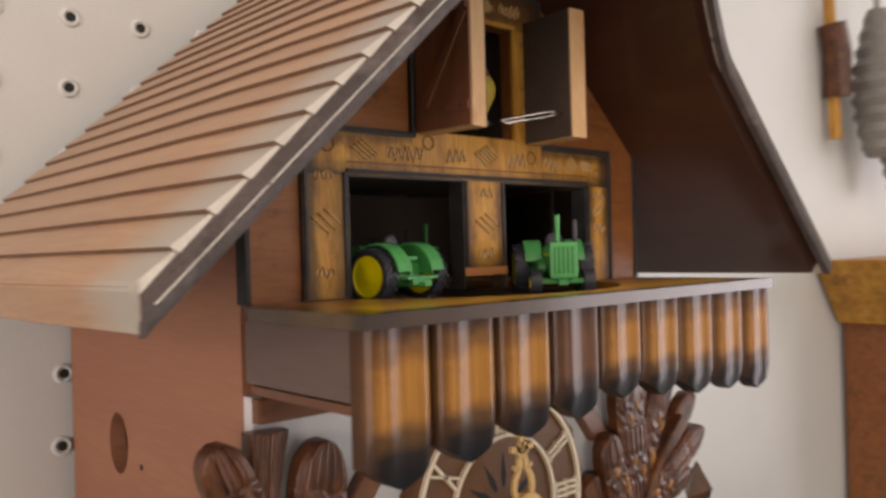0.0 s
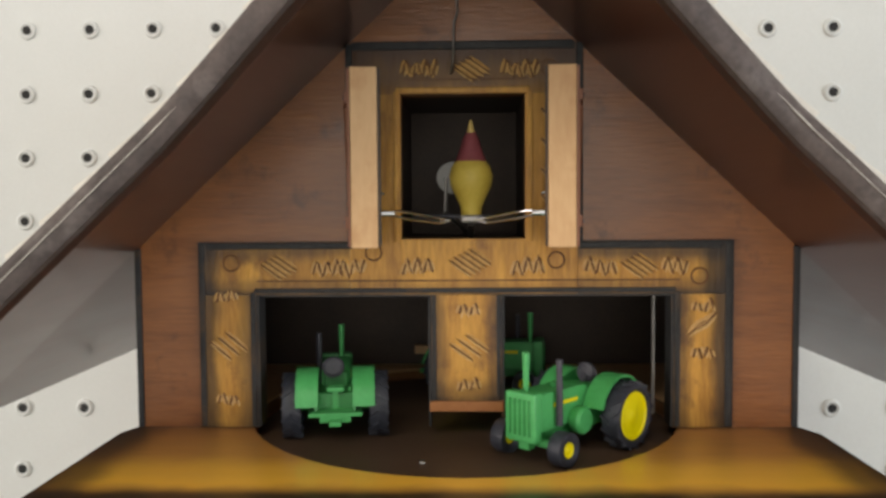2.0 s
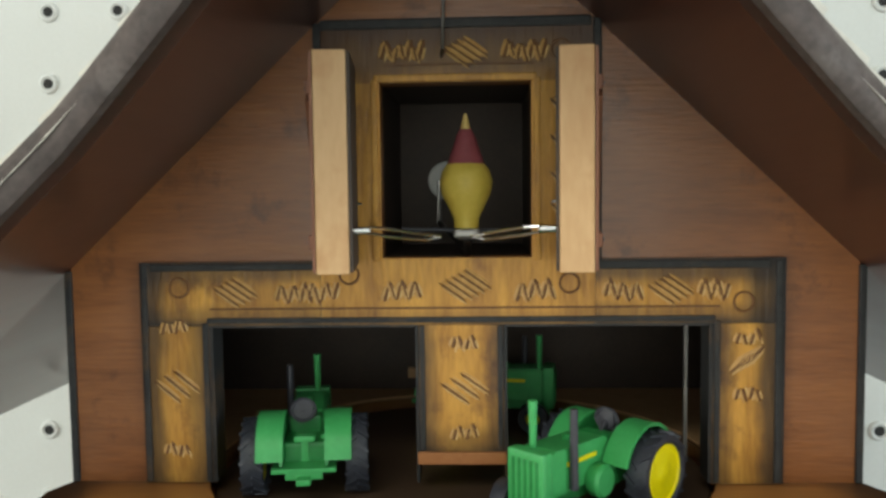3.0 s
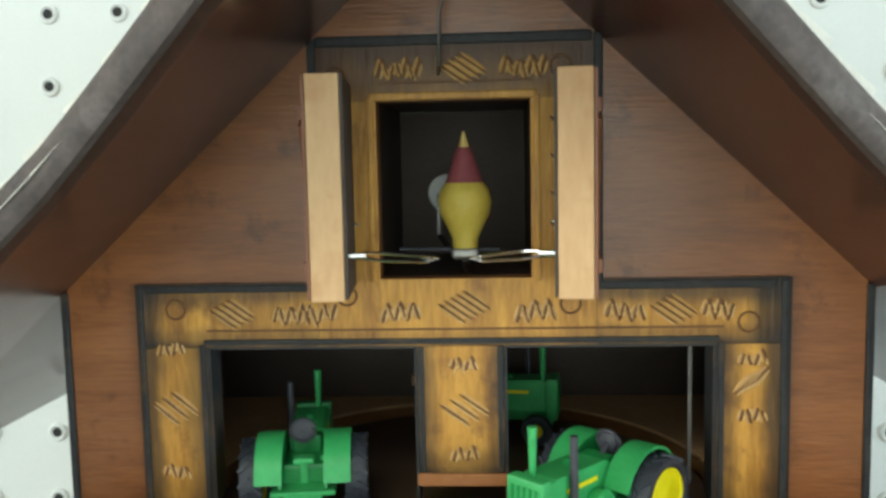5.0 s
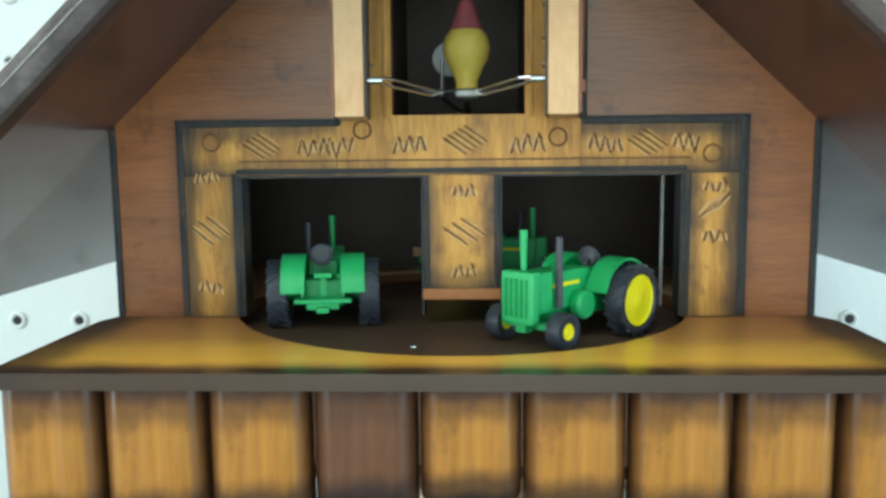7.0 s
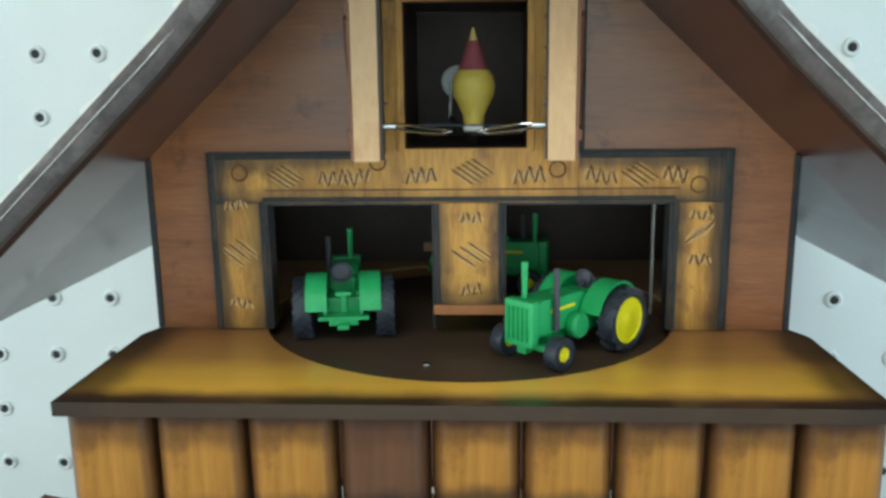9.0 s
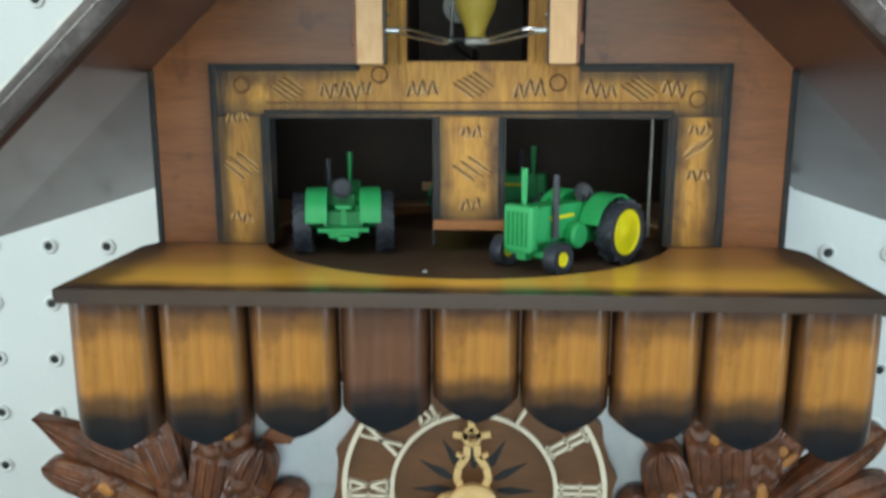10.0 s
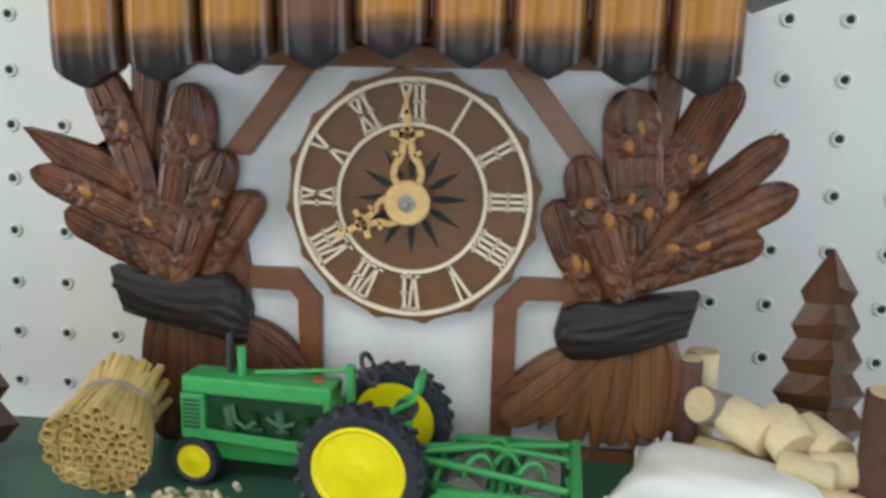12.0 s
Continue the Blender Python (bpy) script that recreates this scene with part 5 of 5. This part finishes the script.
    part("steering_wheel", tube([(-0.0066 + 0.0003 * math.sin(w), 0.0006 + 0.0024 * math.cos(w), 0.0162 + 0.0022 * math.sin(w)) for w in (2 * math.pi * i / 18 for i in range(18))], 0.0004, 6, closed=True), m_dark, t, "dark steering wheel")
    part("steering_hub", lathe([(0.0020, 0.0), (0.0019, 0.0006), (0.0004, 0.0008)], 16, "X", (-0.0068, 0.0006, 0.0162)), m_dark, t)
    part("steering_column", cyl((-0.0066, 0.0006, 0.0162), (-0.0035, 0.0006, 0.0135), 0.0005), m_dark, t)
    part("platform", box(-0.0175, -0.0085, -0.0062, 0.0062, 0.0066, 0.0075, 0.0002), m_green_pale, t)
    part("seat", box(-0.0140, -0.0108, -0.0021, 0.0021, 0.0116, 0.0128, 0.0005), m_green_pale, t, "pale green seat pan")
    part("seat_post", box(-0.0130, -0.0118, -0.0007, 0.0007, 0.0075, 0.0117), m_green_pale, t)
    part("lever", cyl((-0.0110, -0.0032, 0.0075), (-0.0100, -0.0034, 0.0120), 0.0004), m_green_pale, t)
    part("drawbar", box(-0.0195, -0.0120, -0.0014, 0.0014, 0.0048, 0.0060, 0.0003), m_green_pale, t)
    part("rear_plate", box(-0.0172, -0.0162, -0.0036, 0.0036, 0.0052, 0.0066, 0.0002), m_green_pale, t)
    return t


first = small_tractor()
CX, CY, RAD = 0.001, 0.017, 0.0340
places = [(-48, 6, ""), (192, -4, "green toy tractor seen from behind, yellow rims, on the turntable"), (82, 0, "green toy tractor deep inside the clock on the turntable")]
for k, (ang, off, label) in enumerate(places):
    a = radians(ang)
    m = pose(CX + RAD * math.cos(a), CY + RAD * math.sin(a), DISC_Z, 0, 0, ang - 90 + off)
    if k == 0:
        first.matrix_basis = m
    else:
        tagged(copy_thing(first, m), label)


def field_tractor():
    """Larger toy tractor with narrow front and open engine side, towards +x."""
    t = thing("field_tractor", (0, 0, 0), "green toy row-crop tractor with yellow rims on the green base", "toy tractor")
    rr, fr = 0.0164, 0.0072
    for s in (-1, 1):
        tyre("rear_tyre", (0.0, s * 0.0165, rr), rr, 0.0075, rr * 0.72, 22, t, s)
        tyre("front_tyre", (0.0510, s * 0.0042, fr), fr, 0.0048, fr * 0.66, 0, t, s)
    part("hood_top", box(0.0120, 0.0545, -0.0052, 0.0052, 0.0315, 0.0365, 0.0009), m_green_pale, t, "bright green hood top")
    part("nose", box(0.0480, 0.0550, -0.0052, 0.0052, 0.0180, 0.0314, 0.0006), m_green_pale, t, "green nose with louvre slots")
    for s in (-1, 1):
        for k in range(7):
            part("louvre", box(0.0492, 0.0540, s * 0.0053 - 0.0002, s * 0.0053 + 0.0002, 0.0215 + k * 0.0013, 0.0220 + k * 0.0013), m_dark, t)
        part("lower_rail", prism([(0.0060, 0.0165), (0.0480, 0.0185), (0.0480, 0.0215), (0.0130, 0.0200)], s * 0.0050 - 0.0004, s * 0.0050 + 0.0004), m_green_pale, t)
        for k in range(4):
            x = 0.0180 + k * 0.0075
            part("engine_piece", cyl((x, s * 0.0042, 0.0215), (x + 0.001, s * 0.0046, 0.0275 + 0.001 * (k % 2)), 0.0009 + 0.0003 * (k % 2)), m_engine_grey if k % 2 else m_engine, t, smooth=True)
            part("engine_cap", cyl((x - 0.002, s * 0.0049, 0.0225), (x + 0.0018, s * 0.0049, 0.0225), 0.0008), m_engine, t)
        part("pipe", tube([(0.0400, s * 0.0046, 0.0290), (0.0390, s * 0.0048, 0.0245), (0.0360, s * 0.0048, 0.0228), (0.0330, s * 0.0048, 0.0250)], 0.0007), m_engine_grey, t)
        part("pipe", tube([(0.0220, s * 0.0047, 0.0255), (0.0260, s * 0.0049, 0.0240), (0.0300, s * 0.0047, 0.0262)], 0.0006), m_engine_grey, t)
    part("engine_block", box(0.0140, 0.0480, -0.0036, 0.0036, 0.0170, 0.0314, 0.0005), m_engine, t, "dark green engine block")
    part("fuel_tank_end", box(0.0120, 0.0140, -0.0054, 0.0054, 0.0200, 0.0362, 0.0006), m_green_pale, t)
    part("frame_beam", box(0.0, 0.0500, -0.0034, 0.0034, 0.0120, 0.0170, 0.0006), m_green, t)
    part("gearbox", box(-0.0080, 0.0130, -0.0070, 0.0070, 0.0105, 0.0230, 0.0015), m_green, t)
    part("axle_housing", cyl((0, -0.0190, rr), (0, 0.0190, rr), 0.0030, n=16), m_green, t)
    part("front_pedestal", cyl((0.0510, 0, 0.0180), (0.0510, 0, 0.0072), 0.0022), m_green, t)
    part("front_spindle", cyl((0.0510, -0.0062, 0.0072), (0.0510, 0.0062, 0.0072), 0.0012), m_green, t)
    part("exhaust_pipe", cyl((0.0430, -0.0010, 0.0360), (0.0430, -0.0010, 0.0480), 0.0011, 0.0008, 14), m_dark, t, "dark exhaust stack", smooth=True)
    part("intake_pipe", cyl((0.0385, 0.0012, 0.0360), (0.0385, 0.0012, 0.0450), 0.0011, 0.0012, 14), m_green_pale, t, "green intake stack", smooth=True)
    part("steering_rod", cyl((0.0350, 0, 0.0375), (0.0085, 0, 0.0405), 0.0006, n=10), m_green_pale, t)
    part("red_knob", box(0.0160, 0.0180, -0.0008, 0.0008, 0.0365, 0.0373), mat("red_knob_paint", (0.45, 0.04, 0.02), (0.55, 0.06, 0.03), 200), t, "small red knob")
    part("rod_bracket", box(0.0070, 0.0092, -0.0012, 0.0012, 0.0230, 0.0420, 0.0004), m_green_pale, t)
    part("steering_wheel", tube([(0.0030 + 0.0016 * math.sin(w), 0.0042 * math.cos(w), 0.0412 + 0.0042 * math.sin(w)) for w in (2 * math.pi * i / 24 for i in range(24))], 0.0007, 8, closed=True), m_dark, t, "dark steering wheel")
    part("steering_shaft", cyl((0.0090, 0, 0.0395), (0.0030, 0, 0.0412), 0.0007), m_dark, t)
    part("seat", box(-0.0100, -0.0040, -0.0036, 0.0036, 0.0290, 0.0325, 0.0012), m_dark, t, "dark seat")
    part("seat_back", tube([(-0.0040, -0.0040, 0.0310), (-0.0100, -0.0040, 0.0350), (-0.0112, -0.0036, 0.0410), (-0.0112, 0.0036, 0.0410), (-0.0100, 0.0040, 0.0350), (-0.0040, 0.0040, 0.0310)], 0.0008), m_green_pale, t)
    part("seat_support", box(-0.0085, -0.0050, -0.0024, 0.0024, 0.0230, 0.0291, 0.0004), m_green_pale, t)
    part("drawbar", box(-0.0220, -0.0070, -0.0012, 0.0012, 0.0110, 0.0130, 0.0003), m_green, t)
    for o in t.children:  # the body hangs low between the wheels
        if not o.name.startswith(("rear_tyre", "front_tyre", "axle_housing", "front_spindle", "drawbar")):
            o.location.z -= 0.0045
    return t


big = field_tractor()
big.matrix_basis = pose(-0.0015, -0.0330, BASE, 0, 0, 174) @ Matrix.Diagonal((1.01, 1, 0.98, 1))

# disc harrow behind it
harrow = thing("disc_harrow", (0, 0, 0), "green toy disc harrow hitched behind the tractor", "toy harrow")
for s in (-1, 1):
    part("frame_rail", tube([(-0.0060, s * 0.0020, 0.0150), (0.0120, s * 0.0060, 0.0150), (0.0500, s * 0.0150, 0.0140)], 0.0011), m_green_pale, harrow, "long green rail")
    part("drag_link", tube([(-0.0030, s * 0.0050, 0.0100), (0.0140, s * 0.0120, 0.0105), (0.0240, s * 0.0170, 0.0110)], 0.0012), m_green, harrow)
    part("side_rail", prism([(0.0100, 0.0105), (0.0520, 0.0105), (0.0520, 0.0135), (0.0140, 0.0135)], s * 0.0188 - 0.0008, s * 0.0188 + 0.0008), m_green_pale, harrow)
part("rear_bar", box(0.0508, 0.0540, -0.0196, 0.0196, 0.0100, 0.0145, 0.0005), m_green_pale, harrow, "flat green cross bar")
part("middle_bar", box(0.0300, 0.0318, -0.0180, 0.0180, 0.0125, 0.0142, 0.0004), m_green, harrow)
part("tongue", tube([(-0.0060, 0, 0.0135), (0.0250, 0.0005, 0.0185), (0.0500, 0.0030, 0.0150)], 0.0009), m_green_pale, harrow)
for x, y, r in ((0.0230, -0.0060, 0.0052), (0.0310, -0.0020, 0.0046), (0.0390, -0.0080, 0.0052), (0.0270, 0.0080, 0.0046)):
    part("lift_hoop", tube([(x + r * 0.8 * math.cos(w), y + r * 0.4 * math.cos(w), 0.0118 + r * 1.25 * math.sin(w)) for w in (math.pi * i / 10 for i in range(11))], 0.0008, 8), m_green_pale, harrow)
part("lever", tube([(0.0360, -0.0040, 0.0140), (0.0330, -0.0042, 0.0185), (0.0300, -0.0044, 0.0200)], 0.0007), m_green_pale, harrow)
for row, x in enumerate((0.0190, 0.0420)):
    for s in (-1, 1):
        y0 = s * 0.0100
        part("gang_axle", cyl((x, y0 - 0.009, 0.0062), (x + 0.002 * s, y0 + 0.009, 0.0062), 0.0007), m_dark, harrow)
        part("gang_guard", tube([(x - 0.008, y0 - s * 0.006, 0.0125), (x - 0.009, y0, 0.0100), (x - 0.006, y0 + s * 0.008, 0.0122), (x + 0.006, y0 + s * 0.008, 0.0122), (x + 0.009, y0, 0.0100), (x + 0.008, y0 - s * 0.006, 0.0125)], 0.0009), m_green_pale, harrow)
        for k in range(4):
            y = y0 - 0.0075 + k * 0.005
            part("disc", lathe([(0.0004, 0.0010), (0.0035, 0.0006), (0.0060, -0.0006), (0.0060, -0.0010), (0.0035, 0.0002), (0.0004, 0.0006)], 24, "Y", (x, y, 0.0062)), m_grey, harrow, "grey harrow disc" if k == 0 else "", smooth=True)
harrow.matrix_basis = pose(0.0060, -0.0320, BASE, 0, 0, -3) @ Matrix.Diagonal((0.86, 0.92, 0.88, 1))


# ---------------------------------------------------------------- straw, logs, sack, trees
def straw_sheaf():
    t = thing("straw_bundle", (0, 0, 0), "bundle of pale hollow straws held by a grey band", "straw bundle")
    r = random.Random(11)
    n = 0
    rings = [(0, 1), (0.0028, 6), (0.0054, 12), (0.0080, 18), (0.0104, 24), (0.0122, 30)]
    axis = Vector((-0.14, 0.95, 0.28)).normalized()
    u = axis.cross(Vector((0, 0, 1))).normalized()
    v = axis.cross(u)
    for rad, count in rings:
        for k in range(count):
            w = 2 * math.pi * k / count + rad * 400
            a = rad * r.uniform(0.92, 1.06)
            off0 = u * (a * math.cos(w)) + v * (a * math.sin(w))
            waist, flare = off0 * 0.70, off0 * r.uniform(0.74, 1.0)
            q = r.uniform(-0.0008, 0.0008)
            p0 = off0 + axis * q
            p1 = waist + axis * 0.0170
            p2 = flare + axis * (0.0265 + r.uniform(-0.0045, 0.003))
            rs = r.uniform(0.00175, 0.00215)
            bm = bmesh.new()
            pts = [p0, (p0 + p1) / 2 + off0 * 0.03, p1, (p1 + p2) / 2, p2]
            nseg = 9
            rows = []
            for kk, p in enumerate(pts):
                rows.append([bm.verts.new(p + rs * (math.cos(b) * u + math.sin(b) * v) * (1 if kk < 4 else 0.7)) for b in (2 * math.pi * i / nseg for i in range(nseg))])
            inner = [bm.verts.new(p0 + rs * 0.76 * (math.cos(b) * u + math.sin(b) * v)) for b in (2 * math.pi * i / nseg for i in range(nseg))]
            deep = [bm.verts.new(p0 + axis * 0.004 + rs * 0.70 * (math.cos(b) * u + math.sin(b) * v)) for b in (2 * math.pi * i / nseg for i in range(nseg))]
            chain = [deep, inner] + rows
            for a_, b_ in zip(chain, chain[1:]):
                for i in range(nseg):
                    bm.faces.new((a_[i], a_[(i + 1) % nseg], b_[(i + 1) % nseg], b_[i]))
            bm.faces.new(deep)
            bm.faces.new(rows[-1])
            part("straw", bm, m_straw, t)
    c = axis * 0.0170
    part("band", tube([c + 0.0101 * (math.cos(w) * u + math.sin(w) * v) + axis * 0.0006 * math.sin(2 * w) for w in (2 * math.pi * i / 28 for i in range(28))], 0.0009, 6, closed=True), m_rubber, t, "grey rubber band")
    return t


straw_sheaf().matrix_basis = pose(-0.0750, -0.0460, 0.0140 + BASE)


def corn_pile():
    t = thing("pale_chips", (-0.051, -0.050, BASE), "small heap of pale wood chips on the base", "wood chips", kind="stuff")
    bm = bmesh.new()
    r = random.Random(5)
    for k in range(60):
        m = pose(-0.051 + r.gauss(0, 0.006), -0.050 + r.gauss(0, 0.003), BASE + 0.0008 + abs(r.gauss(0, 0.0022)), r.uniform(0, 90), r.uniform(0, 90), r.uniform(0, 180)) @ Matrix.Diagonal((0.0030, 0.0013, 0.0013, 1))
        bmesh.ops.create_cube(bm, size=1, matrix=m)
    part("chips", bm, m_log, t)


corn_pile()


def sack():
    t = thing("cloth_sack", (0.088, -0.030, BASE), "small stuffed white cotton sack with pinched corners", "sack")
    bm = bmesh.new()
    n = 36
    faces = {}
    for side in (1, -1):
        for i in range(n + 1):
            for k in range(n + 1):
                if side < 0 and (i in (0, n) or k in (0, n)):
                    faces[side, i, k] = faces[1, i, k]
                    continue
                u, v = i / n * 2 - 1, k / n * 2 - 1
                # seams draw in between the four corners, which stick out as ears
                x = 0.0300 * u * (1 - 0.10 * (1 - v * v) * abs(u) ** 3)
                y = 0.0165 * v * (1 - 0.16 * (1 - u * u) * abs(v) ** 3) * (1 - 0.10 * u)
                full = ((1 - u ** 4) * (1 - v ** 4)) ** 0.55
                crumple = 0.0007 * math.sin(u * 9 + 2 * math.sin(v * 4)) * abs(u) ** 2 + 0.0006 * math.sin(v * 11 + u * 5) * abs(v) ** 2 + 0.0005 * math.sin(7 * u * v + 3)
                z = 0.0046 + side * (0.0108 if side > 0 else 0.0043) * full + crumple * (1 - (u * v) ** 4) * (1 if side > 0 else 0.1)
                z += 0.0012 * (u * v) ** 4 * (1 if u < 0 else -0.5)
                faces[side, i, k] = bm.verts.new((x, y, max(z, 0.0002)))
        for i in range(n):
            for k in range(n):
                bm.faces.new((faces[side, i, k], faces[side, i + 1, k], faces[side, i + 1, k + 1], faces[side, i, k + 1]))
    loop = [(i, 0) for i in range(n)] + [(n, k) for k in range(n)] + [(n - i, n) for i in range(n)] + [(0, n - k) for k in range(n)]
    seam = tube([faces[1, i, k].co.copy() for i, k in loop], 0.0005, 6, closed=True)
    seam.transform(pose(0.0912, -0.0290, BASE + 0.0004, 0, 0, -20) @ Matrix.Diagonal((0.94, 1, 0.88, 1)))
    part("sewn_seam", seam, m_sack, t)
    bm.transform(pose(0.0912, -0.0290, BASE, 0, 0, -20) @ Matrix.Diagonal((0.94, 1, 0.88, 1)))
    part("sack_body", bm, m_sack, t, smooth=True)


sack()


def log(name, p, q, r, bark, label, half=False, group="stacked logs", grey=False):
    """A short cut log with slightly uneven ends; half: split lengthwise."""
    p, q = Vector(p), Vector(q)
    t = thing(name, p, label, "log", group)
    d = (q - p).normalized()
    u = d.cross(Vector((0.1, 0.2, 1))).normalized()
    v = d.cross(u)
    rr = random.Random(int(abs(p.x + p.z) * 1e6))
    n = 22
    rows = []
    bm = bmesh.new()
    for c, k in ((p, 0.95), (p + d * 0.0004, 1.0), ((p + q) / 2, 1.02), (q - d * 0.0004, 1.0), (q, 0.95)):
        row = []
        for i in range(n):
            w = 2 * math.pi * i / n
            a, b = math.cos(w), math.sin(w)
            if half:
                b = max(b, -0.05)
            row.append(bm.verts.new(c + r * k * (1 + 0.04 * math.sin(3 * w + p.x * 900)) * (a * u + b * v)))
        rows.append(row)
    for a, b in zip(rows, rows[1:]):
        for i in range(n):
            bm.faces.new((a[i], a[(i + 1) % n], b[(i + 1) % n], b[i]))
    bm.faces.new(rows[0])
    bm.faces.new(rows[-1])
    part("wood", bm, m_bark if bark else m_log_grey if grey else m_log, t, smooth=True)
    for c, e in ((p, -1), (q, 1)):
        if not half:
            part("cut_end", cyl(c + d * e * 0.0001, c + d * e * 0.0004, r * 0.90, n=22), m_log_end, t, "pale cut end")


log("upright_log", (0.0850, -0.0030, BASE), (0.0850, -0.0030, 0.0350), 0.0036, True, "upright log with dark red bark", group="upright logs")
log("upright_log", (0.0905, 0.0065, BASE), (0.0905, 0.0065, 0.0345), 0.0048, False, "upright peeled pale log", group="upright logs")
log("upright_log", (0.1285, -0.0350, BASE), (0.1285, -0.0350, 0.0385), 0.0070, True, "thick upright log with dark red bark", group="upright logs")
PILE = [  # x, y, height over the base, radius, turn, tilt
    (0.0945, -0.0080, 0.0057, 0.0057, 60, 0), (0.1050, -0.0080, 0.0058, 0.0058, 75, 0), (0.1160, -0.0120, 0.0058, 0.0058, 30, 0), (0.1020, -0.0200, 0.0056, 0.0056, 10, 0),
    (0.0890, -0.0140, 0.0050, 0.0050, 20, 0), (0.0918, -0.0060, 0.0205, 0.0054, -50, 20), (0.1000, -0.0130, 0.0182, 0.0062, 42, -10), (0.1085, -0.0185, 0.0180, 0.0064, 16, -16),
    (0.1168, -0.0205, 0.0174, 0.0058, 24, -10), (0.1150, -0.0290, 0.0055, 0.0055, 60, 0), (0.1070, -0.0330, 0.0052, 0.0052, -35, 0), (0.1175, -0.0370, 0.0056, 0.0056, 72, 0), (0.1245, -0.0230, 0.0055, 0.0055, 20, 0),
    (0.1110, -0.0295, 0.0134, 0.0042, 64, 0), (0.1190, -0.0300, 0.0142, 0.0046, 80, 6)]
for k, (x, y, z, r, ang, tilt) in enumerate(PILE):
    w, e = radians(ang), radians(tilt)
    d = Vector((-math.sin(w) * math.cos(e), math.cos(w) * math.cos(e), -math.sin(e))) * 0.0068
    log("short_log", Vector((x, y, z + BASE)) - d, Vector((x, y, z + BASE)) + d, r, False, "short greyish log in a pile" if k == 5 else "short peeled pale log in a pile", grey=(k == 5))


def carved_tree(at, height, half, label):
    """A stepped carved conifer: five flared tiers, square in plan, with a point."""
    t = thing("carved_tree", at, label, "carved tree", "carved trees")
    tiers = 5
    for k in range(tiers):
        # each tier is a diamond in side view with its front corner lifted
        z0 = height * (0.10 + 0.155 * k)
        zw = z0 + height * 0.085
        z1 = z0 + height * (0.20 if k < tiers - 1 else 0.28)
        w0 = half * (1.0 - 0.115 * k)
        rows = []
        bm = bmesh.new()
        for z, w, lift in ((z0, w0 * 0.70, 0.030), (zw, w0, 0.045), (z1, w0 * (0.62 if k < tiers - 1 else 0.02), 0.02)):
            row = []
            for i in range(8):
                a = math.pi / 4 * i
                corner = 1.0 if i % 2 == 0 else 0.71
                up = lift * height * (1 if i in (2, 6) else 0.35 if i % 2 else 0)
                row.append(bm.verts.new((w * corner * math.cos(a), w * corner * math.sin(a) * 0.8, z + (up if z < z1 else 0))))
            rows.append(row)
        for a, b in zip(rows, rows[1:]):
            for i in range(8):
                bm.faces.new((a[i], a[(i + 1) % 8], b[(i + 1) % 8], b[i]))
        bm.faces.new(rows[0])
        bm.faces.new(rows[-1])
        bm.transform(Matrix.Translation(at))
        part("tier", bm, m_tree, t)
    x, y, z = at
    part("trunk", box(x - half * 0.3, x + half * 0.3, y - half * 0.25, y + half * 0.25, z, z + height * 0.16), m_tree, t)


carved_tree((0.1245, 0.0050, BASE), 0.0670, 0.0152, "dark brown carved wooden fir tree beside the logs")
carved_tree((-0.1240, -0.0300, BASE), 0.0720, 0.0180, "dark glossy carved wooden fir tree")

# ---------------------------------------------------------------- farther along the wall
def far_clock():
    t = thing("far_clock", (0.66, 0.06, -0.05), "another brown wooden cuckoo clock hanging farther along the wall", "cuckoo clock")
    part("roof_slope", prism([(0.50, 0.139), (0.80, 0.139), (0.80, 0.120), (0.545, 0.085)], 0.02, 0.118, 0.002), m_plaque, t)
    part("body", box(0.555, 0.78, 0.04, 0.118, -0.25, 0.085, 0.002), m_facade, t)
    part("carving", box(0.575, 0.75, 0.03, 0.04, -0.20, 0.05, 0.004), m_leaf, t)


far_clock()


def cone_weight(x, z0, z1, r):
    t = thing("cone_weight", (x, 0.09, z0), "grey cast pine-cone clock weight hanging on a chain", "clock weight", "clock weights")
    n = 9
    prof = []
    for k in range(n * 2 + 1):
        u = k / (n * 2)
        prof.append((r * (0.35 + 0.75 * math.sin(math.pi * min(1, u * 0.85 + 0.12))) * (1.0 if k % 2 else 0.86), z0 + (z1 - z0) * u))
    part("cone", lathe(prof, 20, "Z", (x, 0.09, 0)), m_cone, t)
    part("chain", cyl((x, 0.09, z1), (x, 0.09, z1 + 0.35), 0.0025, n=8), m_wire, t)
    part("chain_hook", cyl((x, 0.09, z1 + 0.35), (x, 0.119, z1 + 0.35), 0.003, n=8), m_wire, t)


cone_weight(0.572, 0.225, 0.350, 0.020)
cone_weight(0.628, 0.195, 0.310, 0.020)


def wood_strip():
    t = thing("carved_strip", (0.53, 0.11, 0.24), "narrow carved brown wooden ornament on the wall", "wall ornament")
    part("rod", tube([(0.523, 0.112, 0.42), (0.530, 0.112, 0.33), (0.535, 0.112, 0.24)], 0.005), m_plaque, t)
    part("carving", tube([(0.528, 0.110, 0.335), (0.533, 0.108, 0.31), (0.536, 0.110, 0.275)], 0.011), m_leaf, t)


wood_strip()

# added fitting, out of view, that holds the ceiling fill lamp
fitting = thing("ceiling_light", (-0.5, -1.3, 1.40), "added white rectangular fitting for the unseen ceiling fill lamp", "ceiling light")
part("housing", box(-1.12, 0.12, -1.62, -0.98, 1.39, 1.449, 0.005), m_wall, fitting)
